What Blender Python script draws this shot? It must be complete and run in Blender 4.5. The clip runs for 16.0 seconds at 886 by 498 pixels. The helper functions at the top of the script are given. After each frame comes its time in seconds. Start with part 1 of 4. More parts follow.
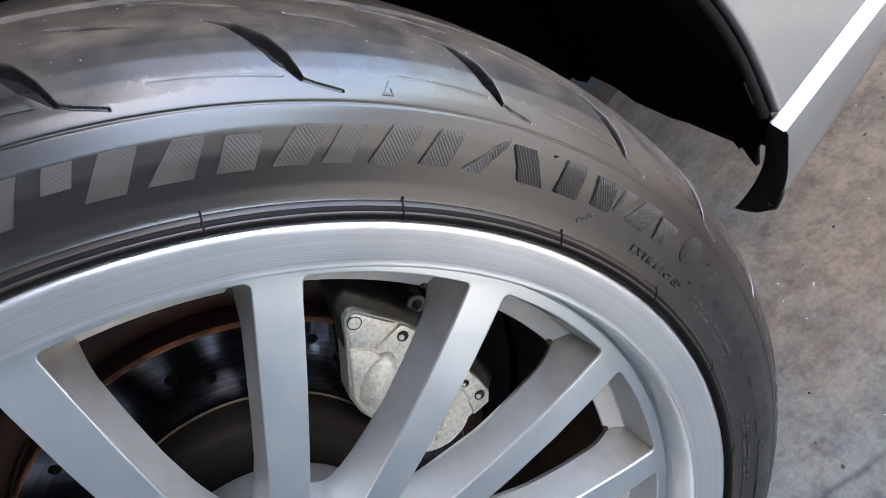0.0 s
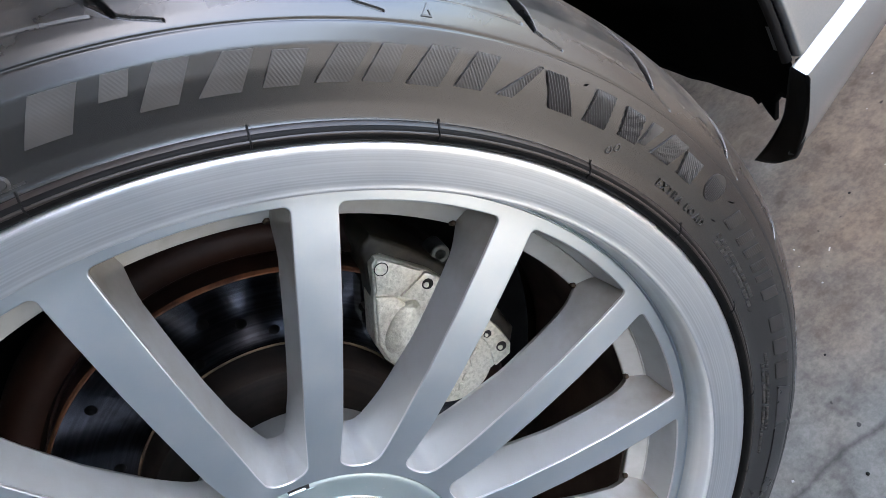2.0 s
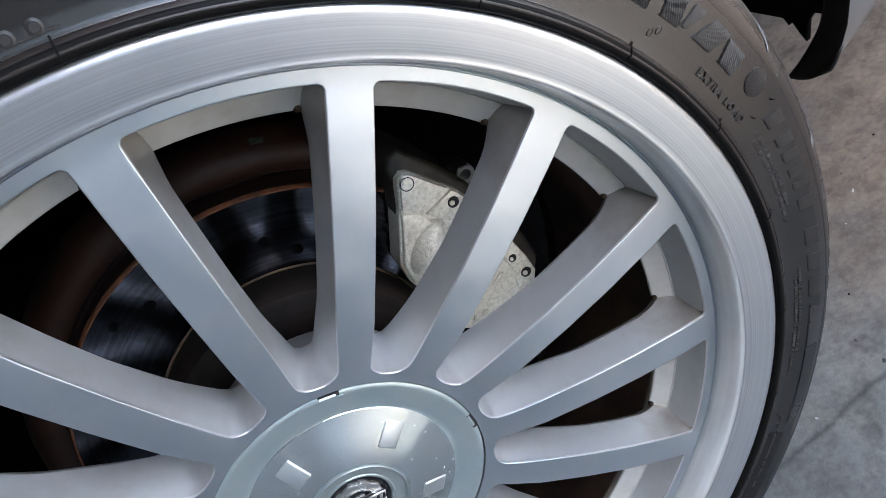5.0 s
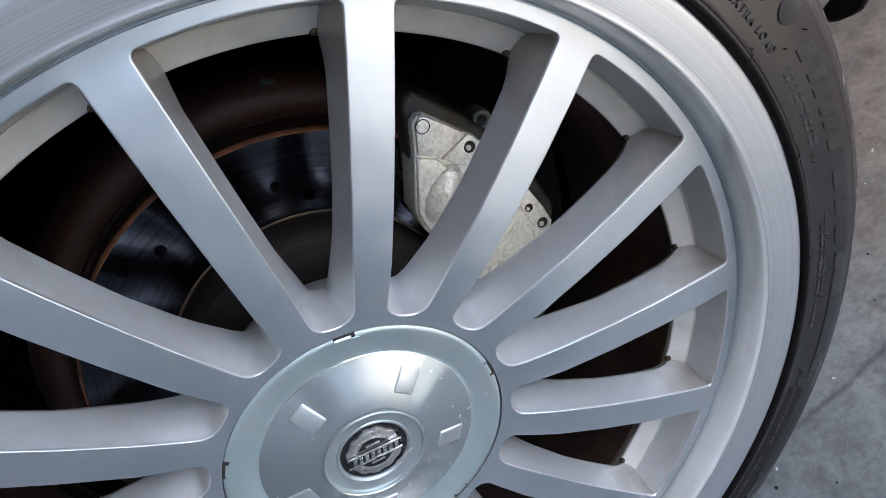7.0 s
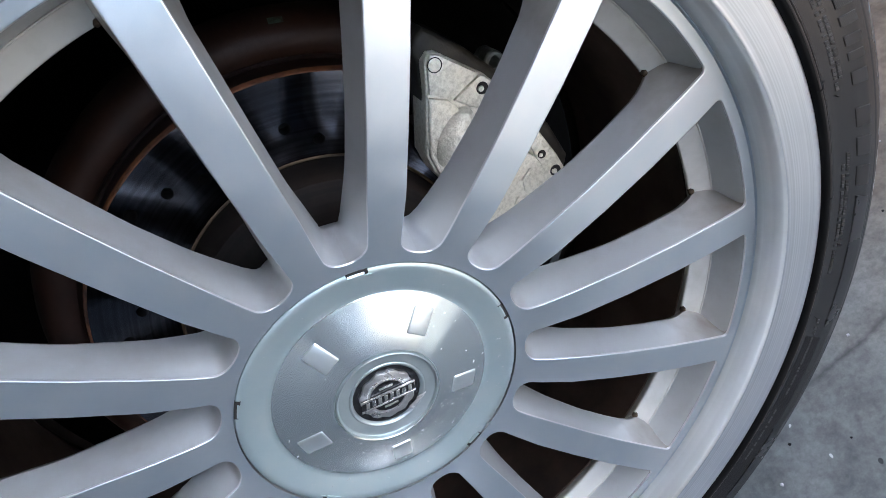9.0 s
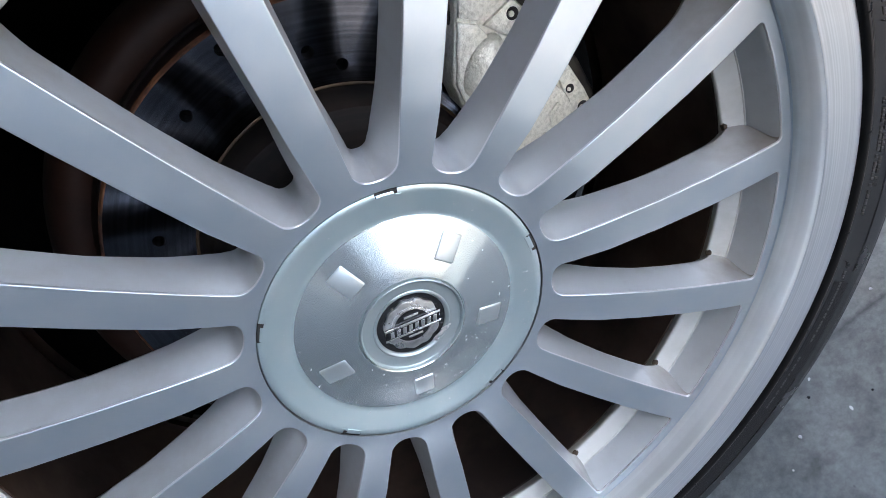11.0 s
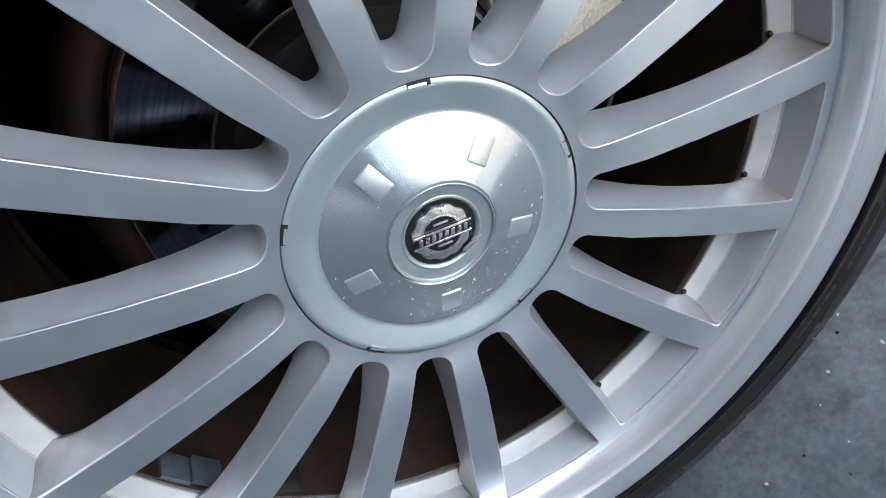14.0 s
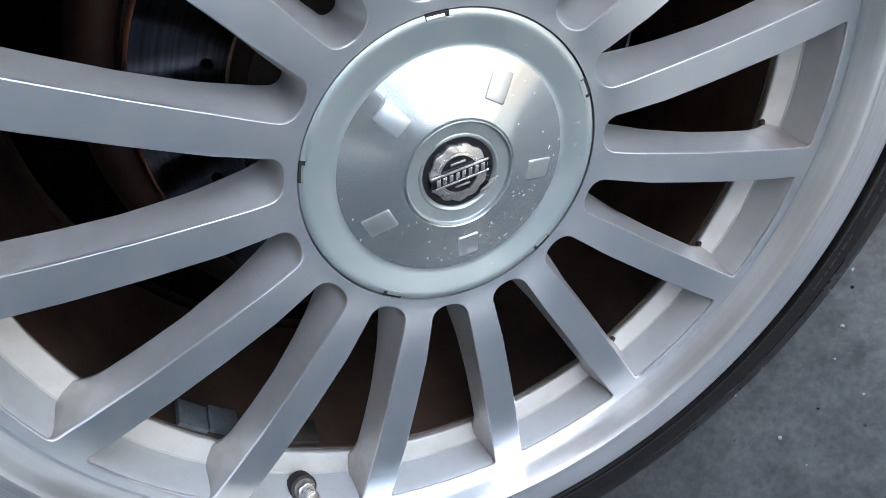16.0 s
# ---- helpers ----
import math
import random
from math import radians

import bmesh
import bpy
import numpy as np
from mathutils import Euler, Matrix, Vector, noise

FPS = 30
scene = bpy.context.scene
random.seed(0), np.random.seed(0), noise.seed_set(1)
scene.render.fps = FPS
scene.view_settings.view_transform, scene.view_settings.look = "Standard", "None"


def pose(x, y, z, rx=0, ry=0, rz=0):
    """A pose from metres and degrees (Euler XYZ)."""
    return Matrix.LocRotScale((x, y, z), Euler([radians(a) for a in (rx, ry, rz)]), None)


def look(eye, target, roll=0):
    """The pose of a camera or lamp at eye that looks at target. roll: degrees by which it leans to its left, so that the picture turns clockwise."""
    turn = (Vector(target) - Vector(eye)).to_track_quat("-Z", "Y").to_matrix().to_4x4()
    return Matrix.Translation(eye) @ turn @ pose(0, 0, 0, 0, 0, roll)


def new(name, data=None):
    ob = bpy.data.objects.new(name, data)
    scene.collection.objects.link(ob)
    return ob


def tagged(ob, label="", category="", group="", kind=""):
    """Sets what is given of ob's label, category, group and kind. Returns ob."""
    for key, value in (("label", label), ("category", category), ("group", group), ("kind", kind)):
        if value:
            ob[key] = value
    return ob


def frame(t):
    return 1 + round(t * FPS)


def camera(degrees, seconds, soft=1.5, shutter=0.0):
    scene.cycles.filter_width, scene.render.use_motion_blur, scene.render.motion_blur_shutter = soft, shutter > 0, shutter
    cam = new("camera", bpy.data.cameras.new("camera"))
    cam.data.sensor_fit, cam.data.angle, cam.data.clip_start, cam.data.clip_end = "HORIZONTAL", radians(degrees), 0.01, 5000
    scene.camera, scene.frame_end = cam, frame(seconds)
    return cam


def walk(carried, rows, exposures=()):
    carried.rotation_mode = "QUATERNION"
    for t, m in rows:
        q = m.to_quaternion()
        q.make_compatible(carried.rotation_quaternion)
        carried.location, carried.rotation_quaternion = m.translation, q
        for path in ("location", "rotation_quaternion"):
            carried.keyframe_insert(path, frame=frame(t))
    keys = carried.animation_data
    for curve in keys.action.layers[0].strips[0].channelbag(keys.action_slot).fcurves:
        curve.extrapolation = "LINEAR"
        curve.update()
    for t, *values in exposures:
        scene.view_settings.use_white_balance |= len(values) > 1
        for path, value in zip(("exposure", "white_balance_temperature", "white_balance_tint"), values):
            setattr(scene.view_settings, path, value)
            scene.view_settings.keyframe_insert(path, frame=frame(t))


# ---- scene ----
cam = camera(68.04, 16.0, 0.5)
PATH = [
    (0.0, 0.2130, -0.2195, 0.5661, 44.44, 39.41, -30.82),
    (0.5, 0.2076, -0.2223, 0.5649, 44.27, 39.45, -30.71),
    (1.0, 0.2011, -0.2253, 0.5641, 44.07, 39.70, -30.80),
    (1.5, 0.1944, -0.2285, 0.5637, 44.05, 39.81, -30.64),
    (2.0, 0.1879, -0.2315, 0.5625, 44.18, 39.90, -30.27),
    (2.5, 0.1811, -0.2333, 0.5607, 44.10, 40.20, -30.26),
    (3.0, 0.1744, -0.2347, 0.5584, 43.85, 40.39, -30.47),
    (3.5, 0.1686, -0.2358, 0.5556, 43.67, 40.45, -30.42),
    (4.0, 0.1625, -0.2361, 0.5526, 43.45, 40.41, -30.34),
    (4.2, 0.1599, -0.2376, 0.5514, 43.38, 40.32, -30.31),
    (6.3, 0.1357, -0.2346, 0.5401, 42.16, 40.23, -29.90),
    (6.5, 0.1338, -0.2347, 0.5392, 42.03, 40.21, -29.85),
    (7.0, 0.1289, -0.2350, 0.5358, 41.73, 40.30, -29.86),
    (7.5, 0.1235, -0.2357, 0.5326, 41.55, 40.35, -29.75),
    (8.0, 0.1183, -0.2358, 0.5297, 41.27, 40.35, -29.59),
    (8.5, 0.1126, -0.2365, 0.5270, 40.94, 40.39, -29.69),
    (9.0, 0.1064, -0.2376, 0.5237, 40.61, 40.52, -29.95),
    (9.2, 0.1039, -0.2375, 0.5226, 40.45, 40.48, -29.97),
    (11.3, 0.0710, -0.2366, 0.5127, 39.21, 39.74, -29.26),
    (11.5, 0.0680, -0.2364, 0.5116, 38.96, 39.68, -29.33),
    (12.0, 0.0609, -0.2354, 0.5080, 38.38, 39.41, -29.38),
    (12.5, 0.0545, -0.2338, 0.5050, 37.85, 39.29, -29.52),
    (13.0, 0.0498, -0.2332, 0.5032, 37.67, 39.38, -29.29),
    (13.5, 0.0456, -0.2332, 0.5013, 37.53, 39.47, -28.95),
    (14.0, 0.0416, -0.2336, 0.4994, 37.22, 39.54, -28.83),
    (14.5, 0.0370, -0.2348, 0.4973, 37.04, 39.56, -28.63),
    (15.0, 0.0328, -0.2366, 0.4955, 36.72, 39.79, -28.65),
    (15.5, 0.0276, -0.2378, 0.4943, 36.23, 39.81, -28.76),
    (16.0, 0.0226, -0.2405, 0.4931, 35.84, 39.98, -28.83),
]
walk(cam, [(t, pose(x, y, z, a, b, c)) for t, x, y, z, a, b, c in PATH],
     exposures=[(0.0, 2.86, 6400, 10), (4.0, 2.52, 6300, 10), (6.5, 2.47, 6250, 10), (8.5, 2.60, 6200, 10), (12.0, 2.58, 6100, 10), (16.0, 2.38, 6400, 10)])

# ---- world, sun ----
Z0 = 0.3159                      # height of the wheel's axle
world = bpy.data.worlds.new("world")
scene.world = world
world.use_nodes = True
wn = world.node_tree.nodes
sky = wn.new("ShaderNodeTexSky")
sky.sky_type = 'NISHITA'
sky.sun_disc = False
sky.sun_elevation = radians(57)
sky.sun_rotation = radians(146)
sky.air_density, sky.dust_density = 1.0, 2.0
wn["Background"].inputs["Strength"].default_value = 0.19
world.node_tree.links.new(sky.outputs["Color"], wn["Background"].inputs["Color"])
sun = new("sun", bpy.data.lights.new("sun", 'SUN'))
sun.data.energy = 2.35
sun.data.angle = radians(0.6)
sun.data.color = (1.0, 0.97, 0.93)
sun.matrix_world = look((3.0, -4.5, 8.4), (0, 0, 0))


# ---- materials ----
def material(name, colour, rough=0.5, metal=0.0, coat=0.0, second=None, scale=40.0, mix=(0.4, 0.65), rough2=None,
             bump=0.0, bump_scale=400.0, detail=5.0, anis=0.0, tangent=None, speck=None, spec=0.5):
    """A principled surface whose colour and roughness vary by a broad noise, with fine relief."""
    m = bpy.data.materials.new(name)
    m.use_nodes = True
    n, l = m.node_tree.nodes, m.node_tree.links
    b = n["Principled BSDF"]
    b.inputs["Base Color"].default_value = (*colour, 1)
    b.inputs["Roughness"].default_value = rough
    b.inputs["Metallic"].default_value = metal
    b.inputs["Coat Weight"].default_value = coat
    b.inputs["Coat Roughness"].default_value = 0.06
    b.inputs["Specular IOR Level"].default_value = spec
    b.inputs["Anisotropic"].default_value = anis
    geo = n.new("ShaderNodeTexCoord")
    out = geo.outputs["Object"]
    if second:
        t = n.new("ShaderNodeTexNoise")
        t.inputs["Scale"].default_value, t.inputs["Detail"].default_value = scale, detail
        t.inputs["Roughness"].default_value = 0.62
        l.new(out, t.inputs["Vector"])
        r = n.new("ShaderNodeValToRGB")
        r.color_ramp.elements[0].position, r.color_ramp.elements[1].position = mix
        r.color_ramp.elements[0].color, r.color_ramp.elements[1].color = (*colour, 1), (*second, 1)
        l.new(t.outputs["Fac"], r.inputs["Fac"])
        last = r.outputs["Color"]
        if speck:
            t2 = n.new("ShaderNodeTexNoise")
            t2.inputs["Scale"].default_value, t2.inputs["Detail"].default_value = speck[1], 3.0
            l.new(out, t2.inputs["Vector"])
            r2 = n.new("ShaderNodeValToRGB")
            r2.color_ramp.elements[0].position, r2.color_ramp.elements[1].position = speck[2], speck[2] + 0.06
            r2.color_ramp.elements[0].color, r2.color_ramp.elements[1].color = (0, 0, 0, 1), (1, 1, 1, 1)
            l.new(t2.outputs["Fac"], r2.inputs["Fac"])
            mx = n.new("ShaderNodeMix")
            mx.data_type = 'RGBA'
            l.new(r2.outputs["Color"], mx.inputs["Factor"])
            l.new(last, mx.inputs["A"])
            mx.inputs["B"].default_value = (*speck[0], 1)
            last = mx.outputs["Result"]
        l.new(last, b.inputs["Base Color"])
        if rough2 is not None:
            mr = n.new("ShaderNodeMapRange")
            mr.inputs["From Min"].default_value, mr.inputs["From Max"].default_value = mix
            mr.inputs["To Min"].default_value, mr.inputs["To Max"].default_value = rough, rough2
            l.new(t.outputs["Fac"], mr.inputs["Value"])
            l.new(mr.outputs["Result"], b.inputs["Roughness"])
    if bump:
        t3 = n.new("ShaderNodeTexNoise")
        t3.inputs["Scale"].default_value, t3.inputs["Detail"].default_value = bump_scale, 4.0
        l.new(out, t3.inputs["Vector"])
        bp = n.new("ShaderNodeBump")
        bp.inputs["Strength"].default_value, bp.inputs["Distance"].default_value = bump, 0.001
        l.new(t3.outputs["Fac"], bp.inputs["Height"])
        l.new(bp.outputs["Normal"], b.inputs["Normal"])
    if anis:
        # turned on a lathe: the grooves run round the axle
        flat = n.new("ShaderNodeVectorMath")
        flat.operation = 'CROSS_PRODUCT'
        l.new(out, flat.inputs[0])
        flat.inputs[1].default_value = (0, 1, 0)
        tr = n.new("ShaderNodeVectorTransform")
        tr.vector_type, tr.convert_from, tr.convert_to = 'VECTOR', 'OBJECT', 'WORLD'
        l.new(flat.outputs["Vector"], tr.inputs["Vector"])
        unit = n.new("ShaderNodeVectorMath")
        unit.operation = 'NORMALIZE'
        l.new(tr.outputs["Vector"], unit.inputs[0])
        l.new(unit.outputs["Vector"], b.inputs["Tangent"])
        b.inputs["Anisotropic Rotation"].default_value = 0.25
    return m


SILVER = material("machined_silver_alloy", (0.60, 0.662, 0.71), 0.31, 0.90, coat=0.3, anis=0.22, second=(0.64, 0.685, 0.72), scale=60, rough2=0.38, bump=0.03, bump_scale=1500)
CAST = material("painted_cast_recess", (0.58, 0.59, 0.59), 0.38, 0.66, coat=0.3, second=(0.53, 0.525, 0.51), scale=45, mix=(0.45, 0.75), rough2=0.46, bump=0.03, bump_scale=900)
# one wheel paint in two tones: ledge wall shaded, strip lit, by colour
LEDGEPAINT = material("shaded_ledge_paint", (0.43, 0.445, 0.44), 0.52, 0.30, coat=0.15, second=(0.38, 0.38, 0.37), scale=40, mix=(0.45, 0.75), rough2=0.58, bump=0.03, bump_scale=900)
STRIPPAINT = material("lit_strip_paint", (0.50, 0.49, 0.45), 0.48, 0.25, coat=0.15, second=(0.42, 0.405, 0.36), scale=55, mix=(0.45, 0.75), rough2=0.58, bump=0.03, bump_scale=900)
NOTCHDARK = material("dark_notch_brown", (0.030, 0.020, 0.013), 0.8, 0.0, second=(0.085, 0.058, 0.036), scale=400, bump=0.5, bump_scale=900, spec=0.2)
# edge highlight put into the colour: chamfers lighter than the spoke faces
EDGE = material("highlit_machined_edge", (0.80, 0.80, 0.81), 0.28, 0.9, coat=0.3, second=(0.74, 0.74, 0.75), scale=120, rough2=0.36)
LIP = material("polished_rim_lip", (0.645, 0.665, 0.685), 0.32, 0.88, coat=0.3, second=(0.675, 0.69, 0.705), scale=30, rough2=0.38, anis=0.45)
# warm reflected brightness put into the wall's colour, lighter than the lip
WALL = material("brightened_rim_wall", (0.80, 0.80, 0.775), 0.30, 0.84, coat=0.2, second=(0.75, 0.745, 0.715), scale=30, rough2=0.36, anis=0.5)
TURNED = material("turned_aluminium_cap", (0.84, 0.91, 0.91), 0.15, 0.93, second=(0.87, 0.92, 0.91), scale=30, rough2=0.18, anis=0.94)
RECESS = material("satin_badge_recess", (0.34, 0.39, 0.385), 0.36, 0.65, second=(0.39, 0.43, 0.425), scale=80, rough2=0.44)
BLOCKS = material("satin_cap_block", (0.68, 0.73, 0.73), 0.30, 0.85, second=(0.72, 0.76, 0.75), scale=60, rough2=0.36)
CAPRING = material("lacquered_cap_ring", (0.56, 0.665, 0.67), 0.30, 0.8, second=(0.61, 0.69, 0.685), scale=50, rough2=0.42, bump=0.02, bump_scale=1500, speck=((0.85, 0.86, 0.86), 330.0, 0.72))
WORN = material("worn_lacquer", (0.70, 0.71, 0.71), 0.5, 0.0)
BLACKGLOSS = material("black_enamel", (0.012, 0.012, 0.013), 0.25, 0.0)
CHROME = material("badge_chrome", (0.78, 0.77, 0.75), 0.26, 0.95, second=(0.55, 0.54, 0.52), scale=150, rough2=0.36)
BARREL = material("dusty_inner_barrel", (0.11, 0.072, 0.052), 0.45, 0.3, second=(0.028, 0.019, 0.015), scale=9, rough2=0.6, bump=0.1, bump_scale=300)
BEADRUB = material("rim_guard_rubber", (0.0045, 0.0044, 0.0044), 0.40, 0.0, second=(0.007, 0.0066, 0.0064), scale=30, rough2=0.5, spec=0.08)
# the beads' brown sheen is put into the rubber's colour
BEADSHEEN = material("brown_sheen_bead_rubber", (0.016, 0.012, 0.0105), 0.32, 0.0, second=(0.022, 0.017, 0.014), scale=40, rough2=0.42, spec=0.5)
TEXTURED = material("matt_textured_rubber", (0.009, 0.0088, 0.009), 0.62, 0.0, second=(0.016, 0.0155, 0.0155), scale=240, rough2=0.75, spec=0.16, bump=0.6, bump_scale=900)
SHEEN = material("smooth_sheen_rubber", (0.013, 0.0125, 0.0128), 0.24, 0.0, second=(0.018, 0.017, 0.017), scale=30, rough2=0.3, spec=0.8)
HATCH = material("hatched_letter_rubber", (0.030, 0.027, 0.025), 0.40, 0.0, second=(0.042, 0.038, 0.035), scale=60, rough2=0.5, spec=0.8)
FAINT = material("faint_hatched_rubber", (0.013, 0.012, 0.0118), 0.36, 0.0, second=(0.019, 0.0175, 0.017), scale=60, rough2=0.46, spec=0.5)
LETTER = material("raised_letter_rubber", (0.018, 0.0165, 0.016), 0.34, 0.0, second=(0.026, 0.024, 0.0225), scale=60, rough2=0.44, spec=0.65)
NEARBLACK = material("matt_near_black", (0.008, 0.008, 0.008), 0.7, 0.0, spec=0.15)
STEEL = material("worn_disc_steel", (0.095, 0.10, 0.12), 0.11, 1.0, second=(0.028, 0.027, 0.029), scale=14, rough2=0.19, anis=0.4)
CHALK = material("green_paint_dab", (0.05, 0.095, 0.07), 0.6, 0.0, second=(0.02, 0.022, 0.016), scale=260, mix=(0.4, 0.6))
RUST = material("rusty_iron", (0.16, 0.055, 0.020), 0.75, 0.2, second=(0.03, 0.014, 0.009), scale=60, rough2=0.9, bump=0.3, bump_scale=250)
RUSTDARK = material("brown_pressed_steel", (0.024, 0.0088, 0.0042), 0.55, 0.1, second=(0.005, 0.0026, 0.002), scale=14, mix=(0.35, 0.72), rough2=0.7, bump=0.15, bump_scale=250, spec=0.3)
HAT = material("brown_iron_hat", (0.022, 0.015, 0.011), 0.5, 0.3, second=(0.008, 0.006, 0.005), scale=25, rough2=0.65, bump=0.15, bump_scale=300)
# rusty hat edge lightened: its warm lit band is put into the colour
HATEDGE = material("lit_hat_rust", (0.13, 0.085, 0.045), 0.7, 0.2, second=(0.05, 0.035, 0.022), scale=50, rough2=0.85, bump=0.3, bump_scale=300)
CALIPER = material("silver_cast_caliper", (0.86, 0.83, 0.72), 0.30, 0.55, second=(0.66, 0.63, 0.53), scale=420, mix=(0.42, 0.66), rough2=0.45, bump=0.8, bump_scale=480)
CALDARK = material("dark_mottled_metal", (0.020, 0.018, 0.015), 0.5, 0.3, second=(0.06, 0.052, 0.036), scale=45, rough2=0.65, bump=0.3, bump_scale=500)
EAR = material("grey_cast_ear", (0.20, 0.20, 0.18), 0.5, 0.4, second=(0.12, 0.12, 0.105), scale=90, rough2=0.6, bump=0.5, bump_scale=500)
IRON = material("dark_iron", (0.02, 0.019, 0.018), 0.65, 0.3, second=(0.035, 0.03, 0.026), scale=30, rough2=0.8)
STONE = material("pale_stone_chip", (0.34, 0.34, 0.33), 0.8, 0.0, second=(0.26, 0.26, 0.25), scale=300)
PLASTER = material("added_wall_grey", (0.22, 0.21, 0.20), 0.85, 0.0, second=(0.18, 0.17, 0.162), scale=3.0, bump=0.1, bump_scale=60)
CEILING = material("added_ceiling_grey", (0.15, 0.143, 0.137), 0.85, 0.0, second=(0.12, 0.114, 0.108), scale=3.0, bump=0.1, bump_scale=60)
BOUNCE = material("pale_bounce_concrete", (0.32, 0.286, 0.24), 0.85, 0.0, second=(0.37, 0.33, 0.28), scale=2.5, bump=0.2, bump_scale=120, detail=8.0)
PAINT = material("silver_car_paint", (0.235, 0.255, 0.268), 0.34, 0.72, coat=0.8, second=(0.26, 0.275, 0.287), scale=900, rough2=0.42)
PLASTIC = material("black_arch_plastic", (0.007, 0.007, 0.0075), 0.5, 0.0, second=(0.011, 0.011, 0.0115), scale=40, rough2=0.62, bump=0.1, bump_scale=600, spec=0.3)
LINER = material("black_felt_liner", (0.0022, 0.0022, 0.0023), 0.95, 0.0, second=(0.004, 0.0038, 0.0038), scale=60, bump=0.2, bump_scale=500, spec=0.08)


def score(m, scale, dark, deep):
    """Fine rings round the axle: worn tracks that darken the colour and change the gloss."""
    n, l = m.node_tree.nodes, m.node_tree.links
    b = n["Principled BSDF"]
    co = n.new("ShaderNodeTexCoord").outputs["Object"]
    flat = n.new("ShaderNodeVectorMath")
    flat.operation = 'MULTIPLY'
    l.new(co, flat.inputs[0])
    flat.inputs[1].default_value = (1, 0, 1)
    ln = n.new("ShaderNodeVectorMath")
    ln.operation = 'LENGTH'
    l.new(flat.outputs["Vector"], ln.inputs[0])
    t = n.new("ShaderNodeTexNoise")
    t.noise_dimensions = '1D'
    t.inputs["Scale"].default_value, t.inputs["Detail"].default_value = scale, 4.0
    l.new(ln.outputs["Value"], t.inputs["W"])
    r = n.new("ShaderNodeMapRange")
    r.inputs["From Min"].default_value, r.inputs["From Max"].default_value = 0.35, 0.65
    r.inputs["To Min"].default_value, r.inputs["To Max"].default_value = dark, 1.15
    l.new(t.outputs["Fac"], r.inputs["Value"])
    x = n.new("ShaderNodeMix")
    x.data_type, x.blend_type = 'RGBA', 'MULTIPLY'
    x.inputs["Factor"].default_value = 1.0
    l.new(b.inputs["Base Color"].links[0].from_socket, x.inputs["A"])
    l.new(r.outputs["Result"], x.inputs["B"])
    l.new(x.outputs["Result"], b.inputs["Base Color"])
    bp = n.new("ShaderNodeBump")
    bp.inputs["Strength"].default_value, bp.inputs["Distance"].default_value = deep, 0.0006
    l.new(t.outputs["Fac"], bp.inputs["Height"])
    l.new(bp.outputs["Normal"], b.inputs["Normal"])


def dust_and_reflection(m, colour, r0, r1, most):
    """A thin brown film in ragged patches towards the rim: brake dust plus painted brown reflection."""
    n, l = m.node_tree.nodes, m.node_tree.links
    b = n["Principled BSDF"]
    co = n.new("ShaderNodeTexCoord").outputs["Object"]
    seed = n.new("ShaderNodeObjectInfo").outputs["Random"]
    flat = n.new("ShaderNodeVectorMath")
    flat.operation = 'MULTIPLY'
    l.new(co, flat.inputs[0])
    flat.inputs[1].default_value = (1, 0, 1)
    ln = n.new("ShaderNodeVectorMath")
    ln.operation = 'LENGTH'
    l.new(flat.outputs["Vector"], ln.inputs[0])
    t = n.new("ShaderNodeTexNoise")
    t.noise_dimensions = '4D'
    t.inputs["Scale"].default_value, t.inputs["Detail"].default_value = 70.0, 6.0
    l.new(co, t.inputs["Vector"])
    w = n.new("ShaderNodeMath")
    w.operation = 'MULTIPLY'
    l.new(seed, w.inputs[0])
    w.inputs[1].default_value = 40.0
    l.new(w.outputs["Value"], t.inputs["W"])
    rag = n.new("ShaderNodeMath")
    rag.operation = 'MULTIPLY_ADD'
    l.new(t.outputs["Fac"], rag.inputs[0])
    rag.inputs[1].default_value = 0.05
    l.new(ln.outputs["Value"], rag.inputs[2])
    r = n.new("ShaderNodeMapRange")
    r.inputs["From Min"].default_value, r.inputs["From Max"].default_value = r0 + 0.025, r1 + 0.025
    r.inputs["To Min"].default_value, r.inputs["To Max"].default_value = 0.0, most
    l.new(rag.outputs["Value"], r.inputs["Value"])
    x = n.new("ShaderNodeMix")
    x.data_type = 'RGBA'
    l.new(r.outputs["Result"], x.inputs["Factor"])
    l.new(b.inputs["Base Color"].links[0].from_socket, x.inputs["A"])
    x.inputs["B"].default_value = (*colour, 1)
    l.new(x.outputs["Result"], b.inputs["Base Color"])


dust_and_reflection(CAST, (0.21, 0.165, 0.115), 0.178, 0.222, 0.75)
score(STEEL, 420.0, 0.7, 0.05)
score(HAT, 160.0, 0.5, 0.1)
score(LIP, 900.0, 0.985, 0.0018)
score(WALL, 800.0, 0.93, 0.004)


